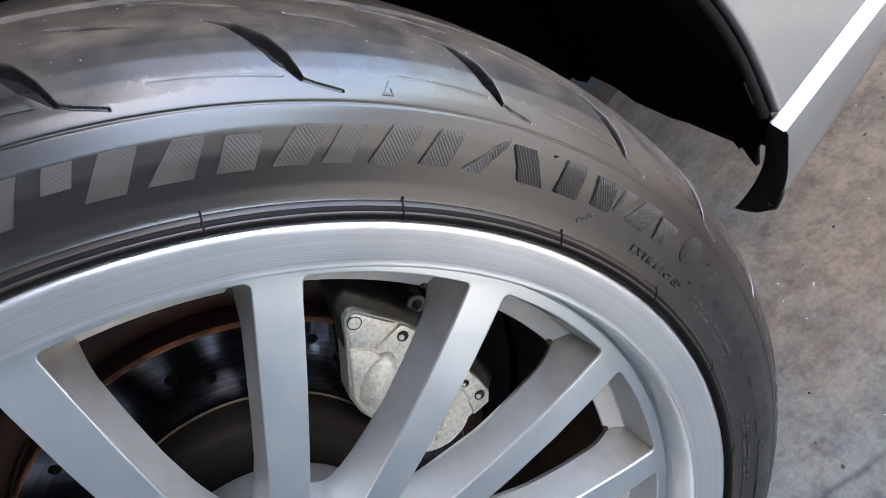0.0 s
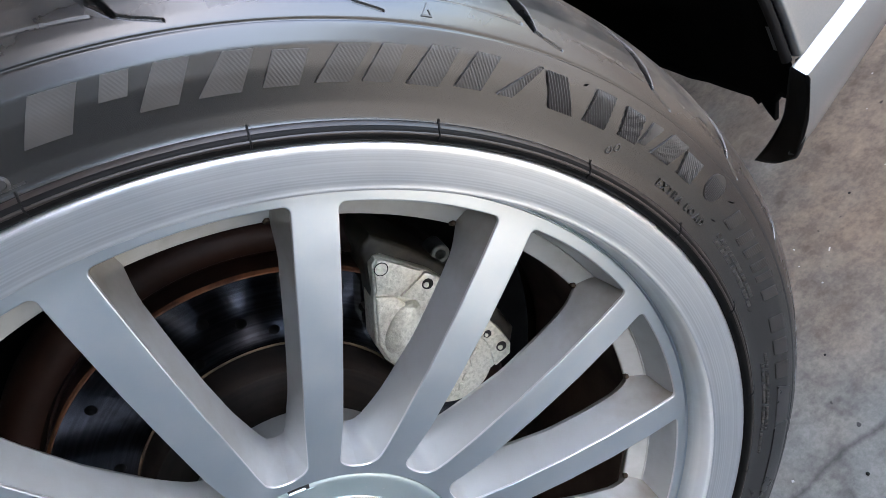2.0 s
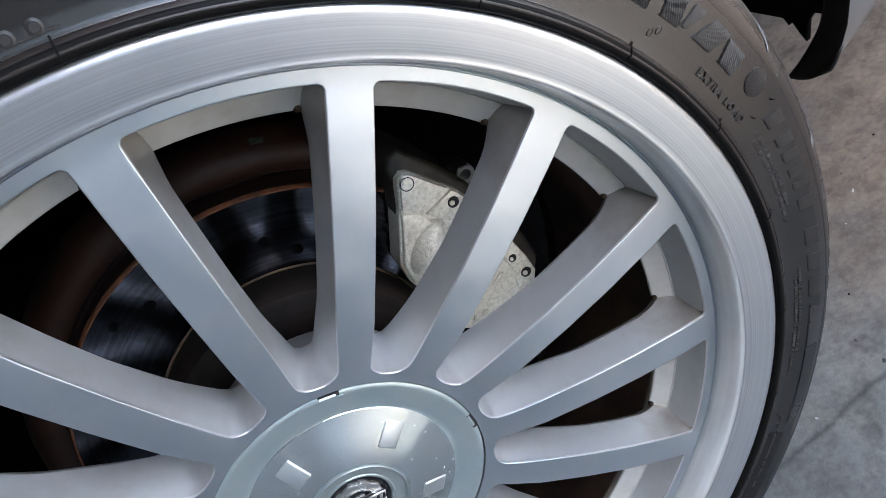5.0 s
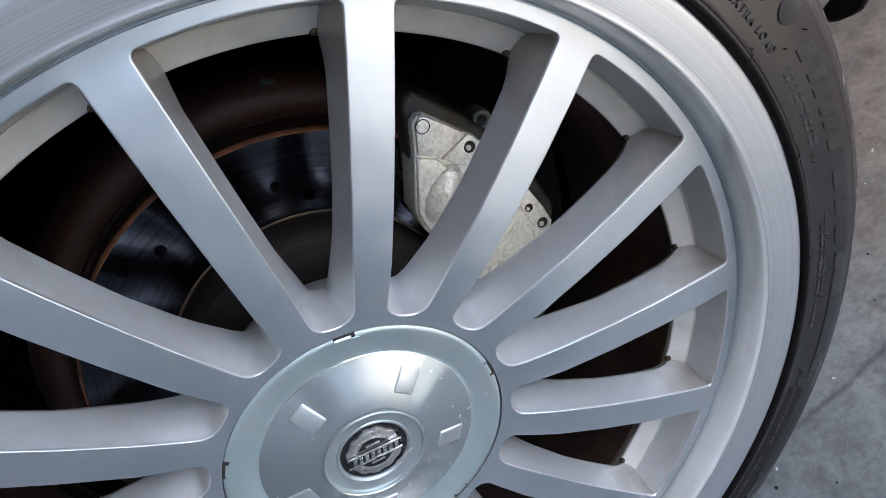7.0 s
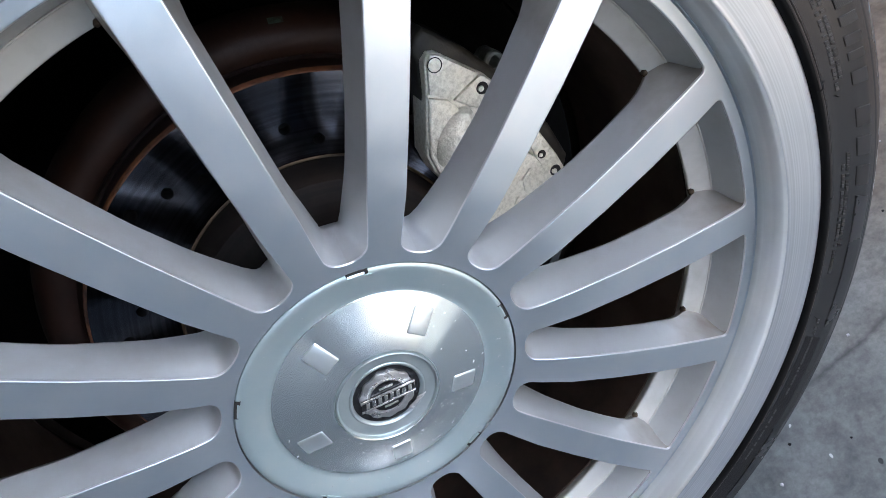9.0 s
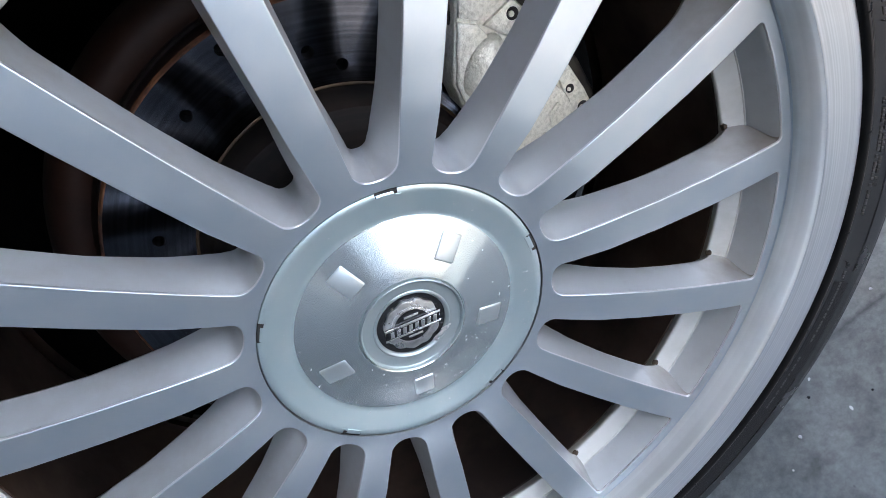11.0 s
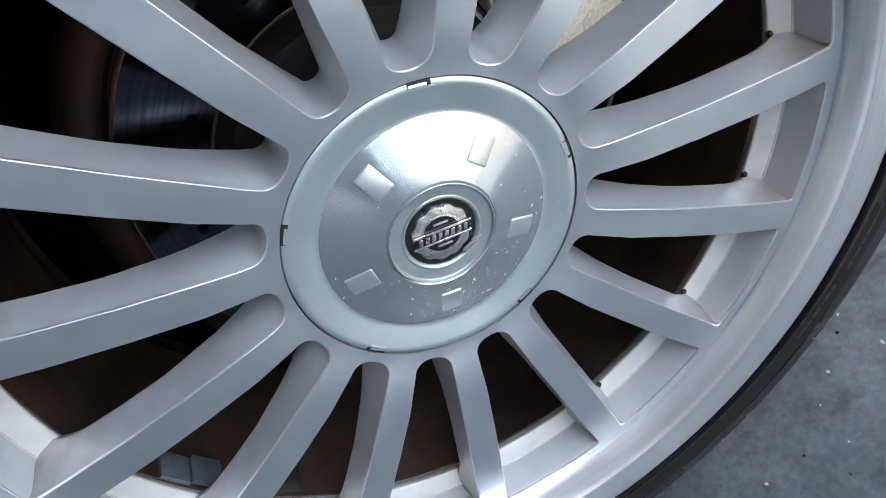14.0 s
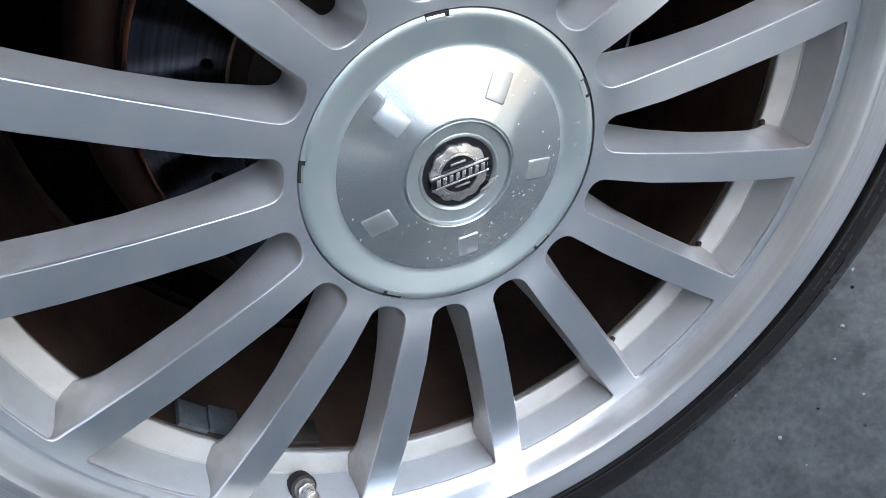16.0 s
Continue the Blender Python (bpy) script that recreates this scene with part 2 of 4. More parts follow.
def concrete():
    """Old concrete: brown and blue-grey clouds with painted shade, blotches, fine grain, a few pits and one long scuff.
    """
    m = bpy.data.materials.new("worn_concrete")
    m.use_nodes = True
    n, l = m.node_tree.nodes, m.node_tree.links
    b = n["Principled BSDF"]
    co = n.new("ShaderNodeTexCoord").outputs["Object"]

    def cloud(scale, detail, rough, at=(0, 0, 0)):
        mp = n.new("ShaderNodeMapping")
        mp.inputs["Location"].default_value = at
        l.new(co, mp.inputs["Vector"])
        t = n.new("ShaderNodeTexNoise")
        t.inputs["Scale"].default_value, t.inputs["Detail"].default_value, t.inputs["Roughness"].default_value = scale, detail, rough
        l.new(mp.outputs["Vector"], t.inputs["Vector"])
        return t.outputs["Fac"]

    def step(fac, lo, hi, c0, c1):
        r = n.new("ShaderNodeValToRGB")
        r.color_ramp.elements[0].position, r.color_ramp.elements[1].position = lo, hi
        r.color_ramp.elements[0].color, r.color_ramp.elements[1].color = (*c0, 1), (*c1, 1)
        l.new(fac, r.inputs["Fac"])
        return r.outputs["Color"]

    def blend(kind, fac, a, c):
        x = n.new("ShaderNodeMix")
        x.data_type, x.blend_type = 'RGBA', kind
        if isinstance(fac, float):
            x.inputs["Factor"].default_value = fac
        else:
            l.new(fac, x.inputs["Factor"])
        l.new(a, x.inputs["A"])
        l.new(c, x.inputs["B"])
        return x.outputs["Result"]
    # shade near the wheel put into the colour: blue-grey there, brown further along, ragged change
    sep = n.new("ShaderNodeSeparateXYZ")
    l.new(co, sep.inputs["Vector"])
    big = cloud(3.2, 4, 0.6, (4.1, 2.2, 0))
    mad = n.new("ShaderNodeMath")
    mad.operation = 'MULTIPLY_ADD'
    l.new(sep.outputs["X"], mad.inputs[0])
    mad.inputs[1].default_value = 1.3
    l.new(big, mad.inputs[2])
    half = n.new("ShaderNodeMath")
    half.operation = 'MULTIPLY'
    l.new(mad.outputs["Value"], half.inputs[0])
    half.inputs[1].default_value = 0.5
    tone = n.new("ShaderNodeValToRGB")
    tone.color_ramp.elements[0].position, tone.color_ramp.elements[1].position = 0.27, 0.56
    tone.color_ramp.elements[0].color, tone.color_ramp.elements[1].color = (0.096, 0.107, 0.108, 1), (0.176, 0.133, 0.096, 1)
    tone.color_ramp.elements.new(0.43).color = (0.158, 0.160, 0.148, 1)
    l.new(half.outputs["Value"], tone.inputs["Fac"])
    col = tone.outputs["Color"]
    col = blend('MULTIPLY', 0.9, col, step(cloud(13, 9, 0.7), 0.38, 0.62, (0.70, 0.71, 0.72), (1.20, 1.19, 1.18)))
    col = blend('MULTIPLY', 0.8, col, step(cloud(44, 9, 0.68, (1, 0, 0)), 0.38, 0.54, (0.72, 0.71, 0.70), (1.05, 1.05, 1.05)))
    col = blend('MULTIPLY', 0.7, col, step(cloud(190, 6, 0.7), 0.36, 0.64, (0.76, 0.76, 0.76), (1.20, 1.20, 1.20)))
    col = blend('MULTIPLY', 0.75, col, step(cloud(30, 3, 0.55, (5, 3, 0)), 0.60, 0.70, (1.0, 1.0, 1.0), (0.55, 0.54, 0.53)))
    pit = step(cloud(85, 1.5, 0.4, (3, 1, 0)), 0.745, 0.77, (1, 1, 1), (0.25, 0.25, 0.25))
    col = blend('MULTIPLY', 1.0, col, pit)
    fleck = step(cloud(120, 1.5, 0.4, (7, 5, 0)), 0.765, 0.775, (0, 0, 0), (0.30, 0.30, 0.29))
    col = blend('ADD', 1.0, col, fleck)
    # a dark rubbery scuff that runs along the car
    wob = n.new("ShaderNodeMath")
    wob.operation = 'MULTIPLY_ADD'
    l.new(cloud(22, 4, 0.6, (2, 2, 0)), wob.inputs[0])
    wob.inputs[1].default_value = 0.016
    slant = n.new("ShaderNodeMath")
    slant.operation = 'MULTIPLY_ADD'
    l.new(sep.outputs["X"], slant.inputs[0])
    slant.inputs[1].default_value = 0.112
    l.new(sep.outputs["Y"], slant.inputs[2])
    l.new(slant.outputs["Value"], wob.inputs[2])
    off = n.new("ShaderNodeMath")
    off.operation = 'SUBTRACT'
    l.new(wob.outputs["Value"], off.inputs[0])
    off.inputs[1].default_value = 0.0445
    ab = n.new("ShaderNodeMath")
    ab.operation = 'ABSOLUTE'
    l.new(off.outputs["Value"], ab.inputs[0])
    scuff = step(ab.outputs["Value"], 0.0006, 0.0036, (0.45, 0.45, 0.45), (1, 1, 1))
    col = blend('MULTIPLY', 0.8, col, scuff)
    l.new(col, b.inputs["Base Color"])
    b.inputs["Roughness"].default_value = 0.72
    b.inputs["Specular IOR Level"].default_value = 0.35
    bp = n.new("ShaderNodeBump")
    bp.inputs["Strength"].default_value, bp.inputs["Distance"].default_value = 0.13, 0.002
    l.new(cloud(150, 6, 0.65), bp.inputs["Height"])
    l.new(bp.outputs["Normal"], b.inputs["Normal"])
    return m


CONCRETE = concrete()


def tyre_rubber():
    """Black rubber with a soft sheen, dusty and worn brown towards the tread."""
    m = bpy.data.materials.new("tyre_rubber")
    m.use_nodes = True
    n, l = m.node_tree.nodes, m.node_tree.links
    b = n["Principled BSDF"]
    co = n.new("ShaderNodeTexCoord").outputs["Object"]

    def cloud(scale, detail, rough):
        t = n.new("ShaderNodeTexNoise")
        t.inputs["Scale"].default_value, t.inputs["Detail"].default_value, t.inputs["Roughness"].default_value = scale, detail, rough
        l.new(co, t.inputs["Vector"])
        return t.outputs["Fac"]

    def spread(value, lo, hi, to_lo, to_hi):
        r = n.new("ShaderNodeMapRange")
        r.inputs["From Min"].default_value, r.inputs["From Max"].default_value = lo, hi
        r.inputs["To Min"].default_value, r.inputs["To Max"].default_value = to_lo, to_hi
        l.new(value, r.inputs["Value"])
        return r.outputs["Result"]

    def mixed(fac, a, c):
        x = n.new("ShaderNodeMix")
        x.data_type = 'RGBA'
        l.new(fac, x.inputs["Factor"])
        for sock, v in ((x.inputs["A"], a), (x.inputs["B"], c)):
            if isinstance(v, tuple):
                sock.default_value = (*v, 1)
            else:
                l.new(v, sock)
        return x.outputs["Result"]
    # distance from the axle, ragged by two noises
    flat = n.new("ShaderNodeVectorMath")
    flat.operation = 'MULTIPLY'
    l.new(co, flat.inputs[0])
    flat.inputs[1].default_value = (1, 0, 1)
    ln = n.new("ShaderNodeVectorMath")
    ln.operation = 'LENGTH'
    l.new(flat.outputs["Vector"], ln.inputs[0])
    add = n.new("ShaderNodeMath")
    add.operation = 'ADD'
    l.new(ln.outputs["Value"], add.inputs[0])
    l.new(spread(cloud(48, 4, 0.6), 0.2, 0.8, -0.008, 0.008), add.inputs[1])
    dust = spread(add.outputs["Value"], 0.2925, 0.3075, 0.0, 1.0)
    groove = n.new("ShaderNodeAttribute")
    groove.attribute_name = "groove"
    base = mixed(spread(cloud(18, 5, 0.6), 0.4, 0.65, 0, 1), (0.007, 0.0066, 0.0064), (0.011, 0.0102, 0.0096))
    dusty = mixed(spread(cloud(90, 5, 0.65), 0.35, 0.7, 0, 1), (0.024, 0.019, 0.015), (0.100, 0.078, 0.058))
    dusty = mixed(spread(cloud(320, 3, 0.5), 0.71, 0.75, 0, 1), dusty, (0.40, 0.38, 0.35))
    l.new(mixed(groove.outputs["Fac"], mixed(dust, base, dusty), (0.008, 0.008, 0.008)), b.inputs["Base Color"])
    l.new(spread(dust, 0, 1, 0.27, 0.62), b.inputs["Roughness"])
    b.inputs["IOR"].default_value = 1.66
    l.new(spread(dust, 0, 1, 0.60, 0.34), b.inputs["Specular IOR Level"])
    bp = n.new("ShaderNodeBump")
    bp.inputs["Strength"].default_value, bp.inputs["Distance"].default_value = 0.05, 0.001
    l.new(cloud(900, 4, 0.6), bp.inputs["Height"])
    l.new(bp.outputs["Normal"], b.inputs["Normal"])
    return m


RUBBER = tyre_rubber()
ZINC = material("grey_wheel_weight", (0.17, 0.19, 0.20), 0.45, 0.5, second=(0.12, 0.135, 0.145), scale=90, rough2=0.55)
BRASS = material("nickel_valve", (0.50, 0.48, 0.45), 0.25, 1.0, second=(0.36, 0.33, 0.29), scale=200, rough2=0.4)


# ---- building blocks ----
def finish(bm, name, mat, smooth=True, sharp=None):
    bmesh.ops.recalc_face_normals(bm, faces=bm.faces)
    me = bpy.data.meshes.new(name)
    for f in bm.faces:
        f.smooth = smooth
    if sharp is not None:
        for e in bm.edges:
            if len(e.link_faces) == 2 and e.calc_face_angle(0) > radians(sharp):
                e.smooth = False
    bm.to_mesh(me)
    bm.free()
    me.materials.append(mat)
    return me


def part(name, bm, mat, parent, label="", smooth=True, sharp=35):
    ob = new(name, finish(bm, name, mat, smooth, sharp))
    ob.parent = parent
    return tagged(ob, label)


def thing(name, at, label, category, group="", kind=""):
    ob = new(name)
    ob.location = at
    ob.empty_display_size = 0.05
    return tagged(ob, label, category, group, kind)


def polar(r, a, y):
    """A point at radius r and a degrees about the axle, at depth y."""
    return Vector((r * math.cos(radians(a)), y, r * math.sin(radians(a))))


def lathe(profile, n=180, a0=0.0, a1=360.0, bm=None, closed=False):
    """Turn a profile of (radius, depth) about the axle."""
    bm = bm or bmesh.new()
    full = abs(a1 - a0 - 360) < 1e-6
    cols = n if full else n + 1
    rings = [[bm.verts.new(polar(r, a0 + (a1 - a0) * i / n, y)) for r, y in profile] for i in range(cols)]
    k = len(profile)
    for i in range(n):
        p, q = rings[i], rings[(i + 1) % cols]
        for j in range(k if closed else k - 1):
            bm.faces.new((p[j], p[(j + 1) % k], q[(j + 1) % k], q[j]))
    return bm


def prism(points, y0, y1, bevel=0.0, seg=2):
    """A flat outline of (x, z), thick from y0 to y1, its front edge rounded."""
    bm = bmesh.new()
    f = bm.faces.new([bm.verts.new((x, y0, z)) for x, z in points])
    bm.normal_update()
    r = bmesh.ops.extrude_face_region(bm, geom=[f])
    for v in r["geom"]:
        if isinstance(v, bmesh.types.BMVert):
            v.co.y = y1
    if bevel:
        edges = [e for e in bm.edges if all(abs(v.co.y - y0) < 1e-6 for v in e.verts)]
        bmesh.ops.bevel(bm, geom=edges, offset=bevel, segments=seg, profile=0.5, affect='EDGES')
    return bm


def rod(a, b, r, n=20, r2=None, bevel=0.0):
    """A round bar from a to b."""
    bm = bmesh.new()
    a, b = Vector(a), Vector(b)
    turn = (b - a).to_track_quat('Z', 'Y').to_matrix().to_4x4()
    bmesh.ops.create_cone(bm, cap_ends=True, segments=n, radius1=r, radius2=r if r2 is None else r2, depth=(b - a).length,
                          matrix=Matrix.Translation((a + b) / 2) @ turn)
    if bevel:
        edges = [e for e in bm.edges if any(len(f.verts) > 4 for f in e.link_faces)]
        bmesh.ops.bevel(bm, geom=edges, offset=bevel, segments=2, profile=0.5, affect='EDGES')
    return bm


def block(sx, sy, sz, m, bevel=0.001, seg=2):
    """A box with rounded edges, at the pose m."""
    bm = bmesh.new()
    bmesh.ops.create_cube(bm, size=1, matrix=Matrix.Diagonal((sx, sy, sz, 1)))
    if bevel:
        bmesh.ops.bevel(bm, geom=bm.edges[:], offset=bevel, segments=seg, profile=0.5, affect='EDGES')
    bmesh.ops.transform(bm, matrix=m, verts=bm.verts)
    return bm


def spin(a):
    """Turn about the axle by a degrees, counted from +x to +z."""
    return Matrix.Rotation(radians(-a), 4, 'Y')


def ramp(x, pairs):
    """Straight lines between (x, value) pairs."""
    return float(np.interp(x, [p[0] for p in pairs], [p[1] for p in pairs]))


def smooth(x):
    x = np.clip(x, 0, 1)
    return x * x * (3 - 2 * x)


# ---- ground ----
bm = bmesh.new()
N = 60
grid = [[bm.verts.new((math.copysign(abs(u) ** 3, u) * 400, math.copysign(abs(v) ** 3, v) * 400, 0))
         for v in np.linspace(-1, 1, N)] for u in np.linspace(-1, 1, N)]
for i in range(N - 1):
    for j in range(N - 1):
        bm.faces.new((grid[i][j], grid[i + 1][j], grid[i + 1][j + 1], grid[i][j + 1]))
ground = new("ground", finish(bm, "ground", CONCRETE))
tagged(ground, "mottled grey-brown worn concrete floor with dark specks", "floor", kind="structure")

rnd = random.Random(21)
for tone, places in ((STONE, ((0.071, -0.033), (0.006, -0.048), (0.092, -0.020), (0.065, -0.062), (0.365, 0.118), (0.210, 0.022))),
                     (NEARBLACK, ((0.038, -0.050), (0.118, -0.004), (0.395, 0.050), (0.310, 0.072), (0.250, -0.012), (0.455, 0.160), (0.150, -0.030)))):
    for x, y in places:
        bm = bmesh.new()
        bmesh.ops.create_icosphere(bm, subdivisions=2, radius=0.0007 + 0.0007 * rnd.random())
        for v in bm.verts:
            v.co *= rnd.uniform(0.75, 1.2)
            v.co.z *= 0.5
        low = min(v.co.z for v in bm.verts)
        ob = new("pebble", finish(bm, "pebble", tone, False))
        ob.location = (x, y, -low)
        tagged(ob, "tiny pale stone chip on the concrete floor" if tone is STONE else "tiny dark grit crumb on the concrete floor", "pebble", "grit on the floor")

# unseen shelter, added to block light behind the car, overhead and to one side


def wall(name, lo, hi, label):
    c = [(a + b) / 2 for a, b in zip(lo, hi)]
    d = [b - a for a, b in zip(lo, hi)]
    ob = new(name, finish(block(*d, Matrix.Translation(c), 0.01, 1), name, CEILING if name.startswith("ceiling") else PLASTER, False))
    return tagged(ob, label, "ceiling" if name.startswith("ceiling") else "wall", kind="structure")


wall("blocker_west", (-2.35, -7.0, 0.0), (-2.2, 3.6, 2.4), "unseen plain grey wall added to shape the light")
wall("blocker_south", (-2.2, -7.15, 0.0), (-0.15, -7.0, 2.4), "unseen plain grey wall added to darken the left")
wall("blocker_far", (-0.15, -10.2, 0.0), (14.0, -10.0, 1.7), "unseen plain grey wall added to dim the horizon")
wall("blocker_north", (-2.2, 3.45, 0.0), (3.2, 3.6, 2.4), "unseen plain grey wall added to shape the light")
wall("ceiling", (-2.35, -1.63, 2.4), (1.6, 3.6, 2.52), "unseen plain grey ceiling added to block sun and sky")
wall("ceiling_blocker", (-2.35, -6.5, 2.4), (0.92, -1.63, 2.52), "unseen plain grey ceiling added to shade the ground")

# unseen pale slab, added to throw bright reflections onto tyre and rim
bounce_slab = new("pavement", finish(block(40.0, 40.0, 0.012, Matrix.Translation((20.12, -20.50, 0.0)), 0.004, 1), "pavement", BOUNCE, False))
tagged(bounce_slab, "unseen pale concrete slab added to brighten reflections", "pavement", kind="structure")

# ---- alloy wheel ----
wheel = thing("alloy_wheel", (0, 0, Z0), "silver fifteen-spoke alloy wheel with a polished stepped lip", "wheel")
SPOKE_AT = 19.8                  # angle of one spoke's middle line
STEP = 24.0
R_HUB, R_RIM = 0.0738, 0.2235    # the spokes' casting reaches from here to there
R_IN, R_OUT = 0.0792, 0.2176     # ends of the openings
FACE = [(0.07, 0.0098), (0.079, 0.0086), (0.090, 0.0055), (0.11, 0.0022), (0.14, -0.0003), (0.17, -0.0014), (0.20, -0.0010), (0.2175, 0.0), (0.226, 0.0)]
HALF = [(0.07, 0.0076), (0.094, 0.0080), (0.11, 0.0087), (0.14, 0.0089), (0.17, 0.0092), (0.2175, 0.0095), (0.23, 0.0096)]
DEPTH = [(0.07, 0.032), (0.10, 0.026), (0.15, 0.020), (0.19, 0.0212), (0.200, 0.0235), (0.206, 0.0275)]


def opening(n=30):
    """One half of an opening's front edge, from its inner end to its outer end, about the opening's middle line (degrees from it, radius)."""
    pts = []

    def side(r):                 # degrees from the middle line to the spoke's edge
        return STEP / 2 - math.degrees(ramp(r, HALF) / r)
    r_in = R_IN
    w = radians(side(r_in + 0.008)) * (r_in + 0.008)
    for i in range(9):           # rounded inner end
        t = math.pi / 2 * i / 9
        z = r_in + 0.0085 * (1 - math.cos(t))
        x = w * math.sin(t) ** 0.9
        pts.append((math.degrees(x / z), z))
    for i in range(n):           # straight side along the spoke
        r = r_in + 0.0085 + (R_OUT - 0.003 - r_in - 0.0085) * i / (n - 1)
        pts.append((side(r), r))
    s = side(R_OUT)
    d = math.degrees(0.003 / R_OUT)
    for i in range(1, 5):        # tight outer corner
        t = math.pi / 2 * i / 4
        pts.append((s - d * (1 - math.cos(t)), R_OUT - 0.003 + 0.003 * math.sin(t)))
    for i in range(1, 9):        # outer end
        pts.append(((s - d) * (1 - i / 8), R_OUT))
    return pts


def spoke_mesh():
    """One spoke with its share of the hub and of the rim, from the middle of one opening to the middle of the next."""
    bm = bmesh.new()
    half = opening()
    k = len(half)
    corner_in, corner_out = 10, 9 + 30 + 2
    for sgn in (-1, 1):
        cols = []
        for j, (d, r) in enumerate(half):
            # the far end of this column: hub edge, spoke's middle line or rim edge
            if j <= corner_in:
                q = (STEP / 2 * j / corner_in, R_HUB)
            elif j <= corner_out:
                t = (j - corner_in) / (corner_out - corner_in)
                q = (STEP / 2, R_HUB + (R_RIM - R_HUB) * t)
            else:
                q = (STEP / 2 * (1 - (j - corner_out) / (k - 1 - corner_out)), R_RIM)
            col = []
            gap = math.hypot(radians(d - q[0]) * r, r - q[1]) + 1e-9
            last = 1 - min(0.45, 0.0008 / gap)
            for t in (0.0, 0.35 * last, 0.7 * last, last - min(0.2, 0.0003 / gap), last):
                a, rr = q[0] + (d - q[0]) * t, q[1] + (r - q[1]) * t
                col.append((a, rr, ramp(rr, FACE)))
            for u, dy in ((0.5, 0.00014), (0.87, 0.0005)):
                t = last + (1 - last) * u
                a, rr = q[0] + (d - q[0]) * t, q[1] + (r - q[1]) * t
                col.append((a, rr, ramp(rr, FACE) + dy))
            # opening's own middle, towards which the walls lean
            end = max(0.0, min(1.0, (r - (R_OUT - 0.004)) / 0.004)) if j > 34 else 0.0
            inner = max(0.0, 1 - (r - R_IN) / 0.012)
            f0 = ramp(r, FACE)
            dep = ramp(r, DEPTH)
            near = 1 + 0.9 * float(smooth((0.122 - r) / 0.035))

            def lean(mm, back, inward):
                """A point mm in from the edge on its side, and inward along the radius at the ends."""
                mm *= near
                mm += 0.0015 * float(smooth((r - 0.188) / 0.018)) * min(1.0, max(0.0, (back - 0.005) / 0.0155))   # flare where the spoke meets the ledge
                rr = r + inner * mm * 0.7 - end * inward
                re = max(r, R_IN + 0.0085)
                hw = radians(STEP / 2) * re - ramp(re, HALF)
                aa = d * (1 - min(0.8, mm * (1 - end) / hw))
                return (max(aa, 0.0), rr, f0 + back)
            col.append((d, r, f0 + 0.0013))
            col.append(lean(0.0006, 0.0050, -0.0012))
            col.append(lean(0.0013, 0.0105, -0.0017))
            col.append(lean(0.0019, 0.0152, -0.0020))
            col.append(lean(0.0021, 0.0164, -0.0022))
            col.append(lean(0.0025, 0.0186, -0.0024))
            dd = max(0.0205, dep)
            col.append(lean(0.0029, dd, -0.0026))
            col.append(lean(0.0006, dd + 0.004, -0.0028))
            cols.append(col)
        made = [[bm.verts.new(polar(rr, sgn * (STEP / 2 - a), y)) for a, rr, y in col] for col in cols]
        for c0, c1 in zip(made, made[1:]):
            for i in range(len(c0) - 1):
                vs = (c0[i], c0[i + 1], c1[i + 1], c1[i])
                if len({tuple(round(x, 7) for x in v.co) for v in vs}) >= 3:
                    bm.faces.new(vs).material_index = 1 if i >= 7 else 2 if i >= 5 else 0
    bmesh.ops.remove_doubles(bm, verts=bm.verts, dist=1e-5)
    bmesh.ops.dissolve_degenerate(bm, dist=1e-6, edges=bm.edges)
    me = finish(bm, "spoke", SILVER, True, 32)
    me.materials.append(CAST)
    me.materials.append(EDGE)
    return me


spoke_me = spoke_mesh()
for i in range(15):
    ob = new("spoke", spoke_me)
    ob.parent = wheel
    ob.matrix_basis = spin(SPOKE_AT + STEP * i)

nub_bm = bmesh.new()
bmesh.ops.create_icosphere(nub_bm, subdivisions=2, radius=1.0)
for v in nub_bm.verts:           # a dark lump standing in for notch shade, longer along the strip's edge
    k = 1 + 0.16 * math.sin(7.1 * v.co.x + 3.0 * v.co.y) + 0.12 * math.sin(9.3 * v.co.z - 4.0 * v.co.x)
    v.co = Vector((v.co.x * 0.0017 * k, v.co.y * 0.0021 * k, v.co.z * 0.0024 * k))
nub_me = finish(nub_bm, "notch_shade", NOTCHDARK)
for i in range(15):
    ob = new("notch_shade", nub_me)
    ob.parent = wheel
    ob.matrix_basis = spin(SPOKE_AT + STEP * i + 4.0) @ Matrix.Translation((0.2033, 0.0262, 0))

RIM = [(0.2282, -0.0179), (0.2287, -0.0183), (0.2294, -0.0183), (0.2304, -0.0184), (0.2318, -0.0188), (0.2338, -0.0194), (0.2360, -0.0200), (0.2385, -0.0206), (0.2410, -0.0212), (0.2428, -0.0216), (0.2440, -0.0219), (0.2450, -0.0220), (0.2459, -0.0218), (0.2467, -0.0212), (0.2474, -0.0200), (0.2476, -0.0180), (0.2474, -0.0120), (0.2440, -0.0080)]
WALLBAND = [(0.2255, 0.0004), (0.2257, -0.0016), (0.2264, -0.0080), (0.2274, -0.0150), (0.2279, -0.0172), (0.2282, -0.0179)]
GUTTER = [(0.2235, 0.0), (0.2237, 0.0014), (0.2241, 0.0016), (0.2244, 0.0002), (0.2247, -0.0002), (0.2250, 0.0002), (0.2252, 0.0008), (0.2255, 0.0004)]
part("rim_lip", lathe(RIM, 240), LIP, wheel, "polished stepped outer lip of the rim", sharp=50)
part("rim_wall", lathe(WALLBAND, 240), WALL, wheel, "turned wall inside the lip, reflected brightness in its colour", sharp=50)
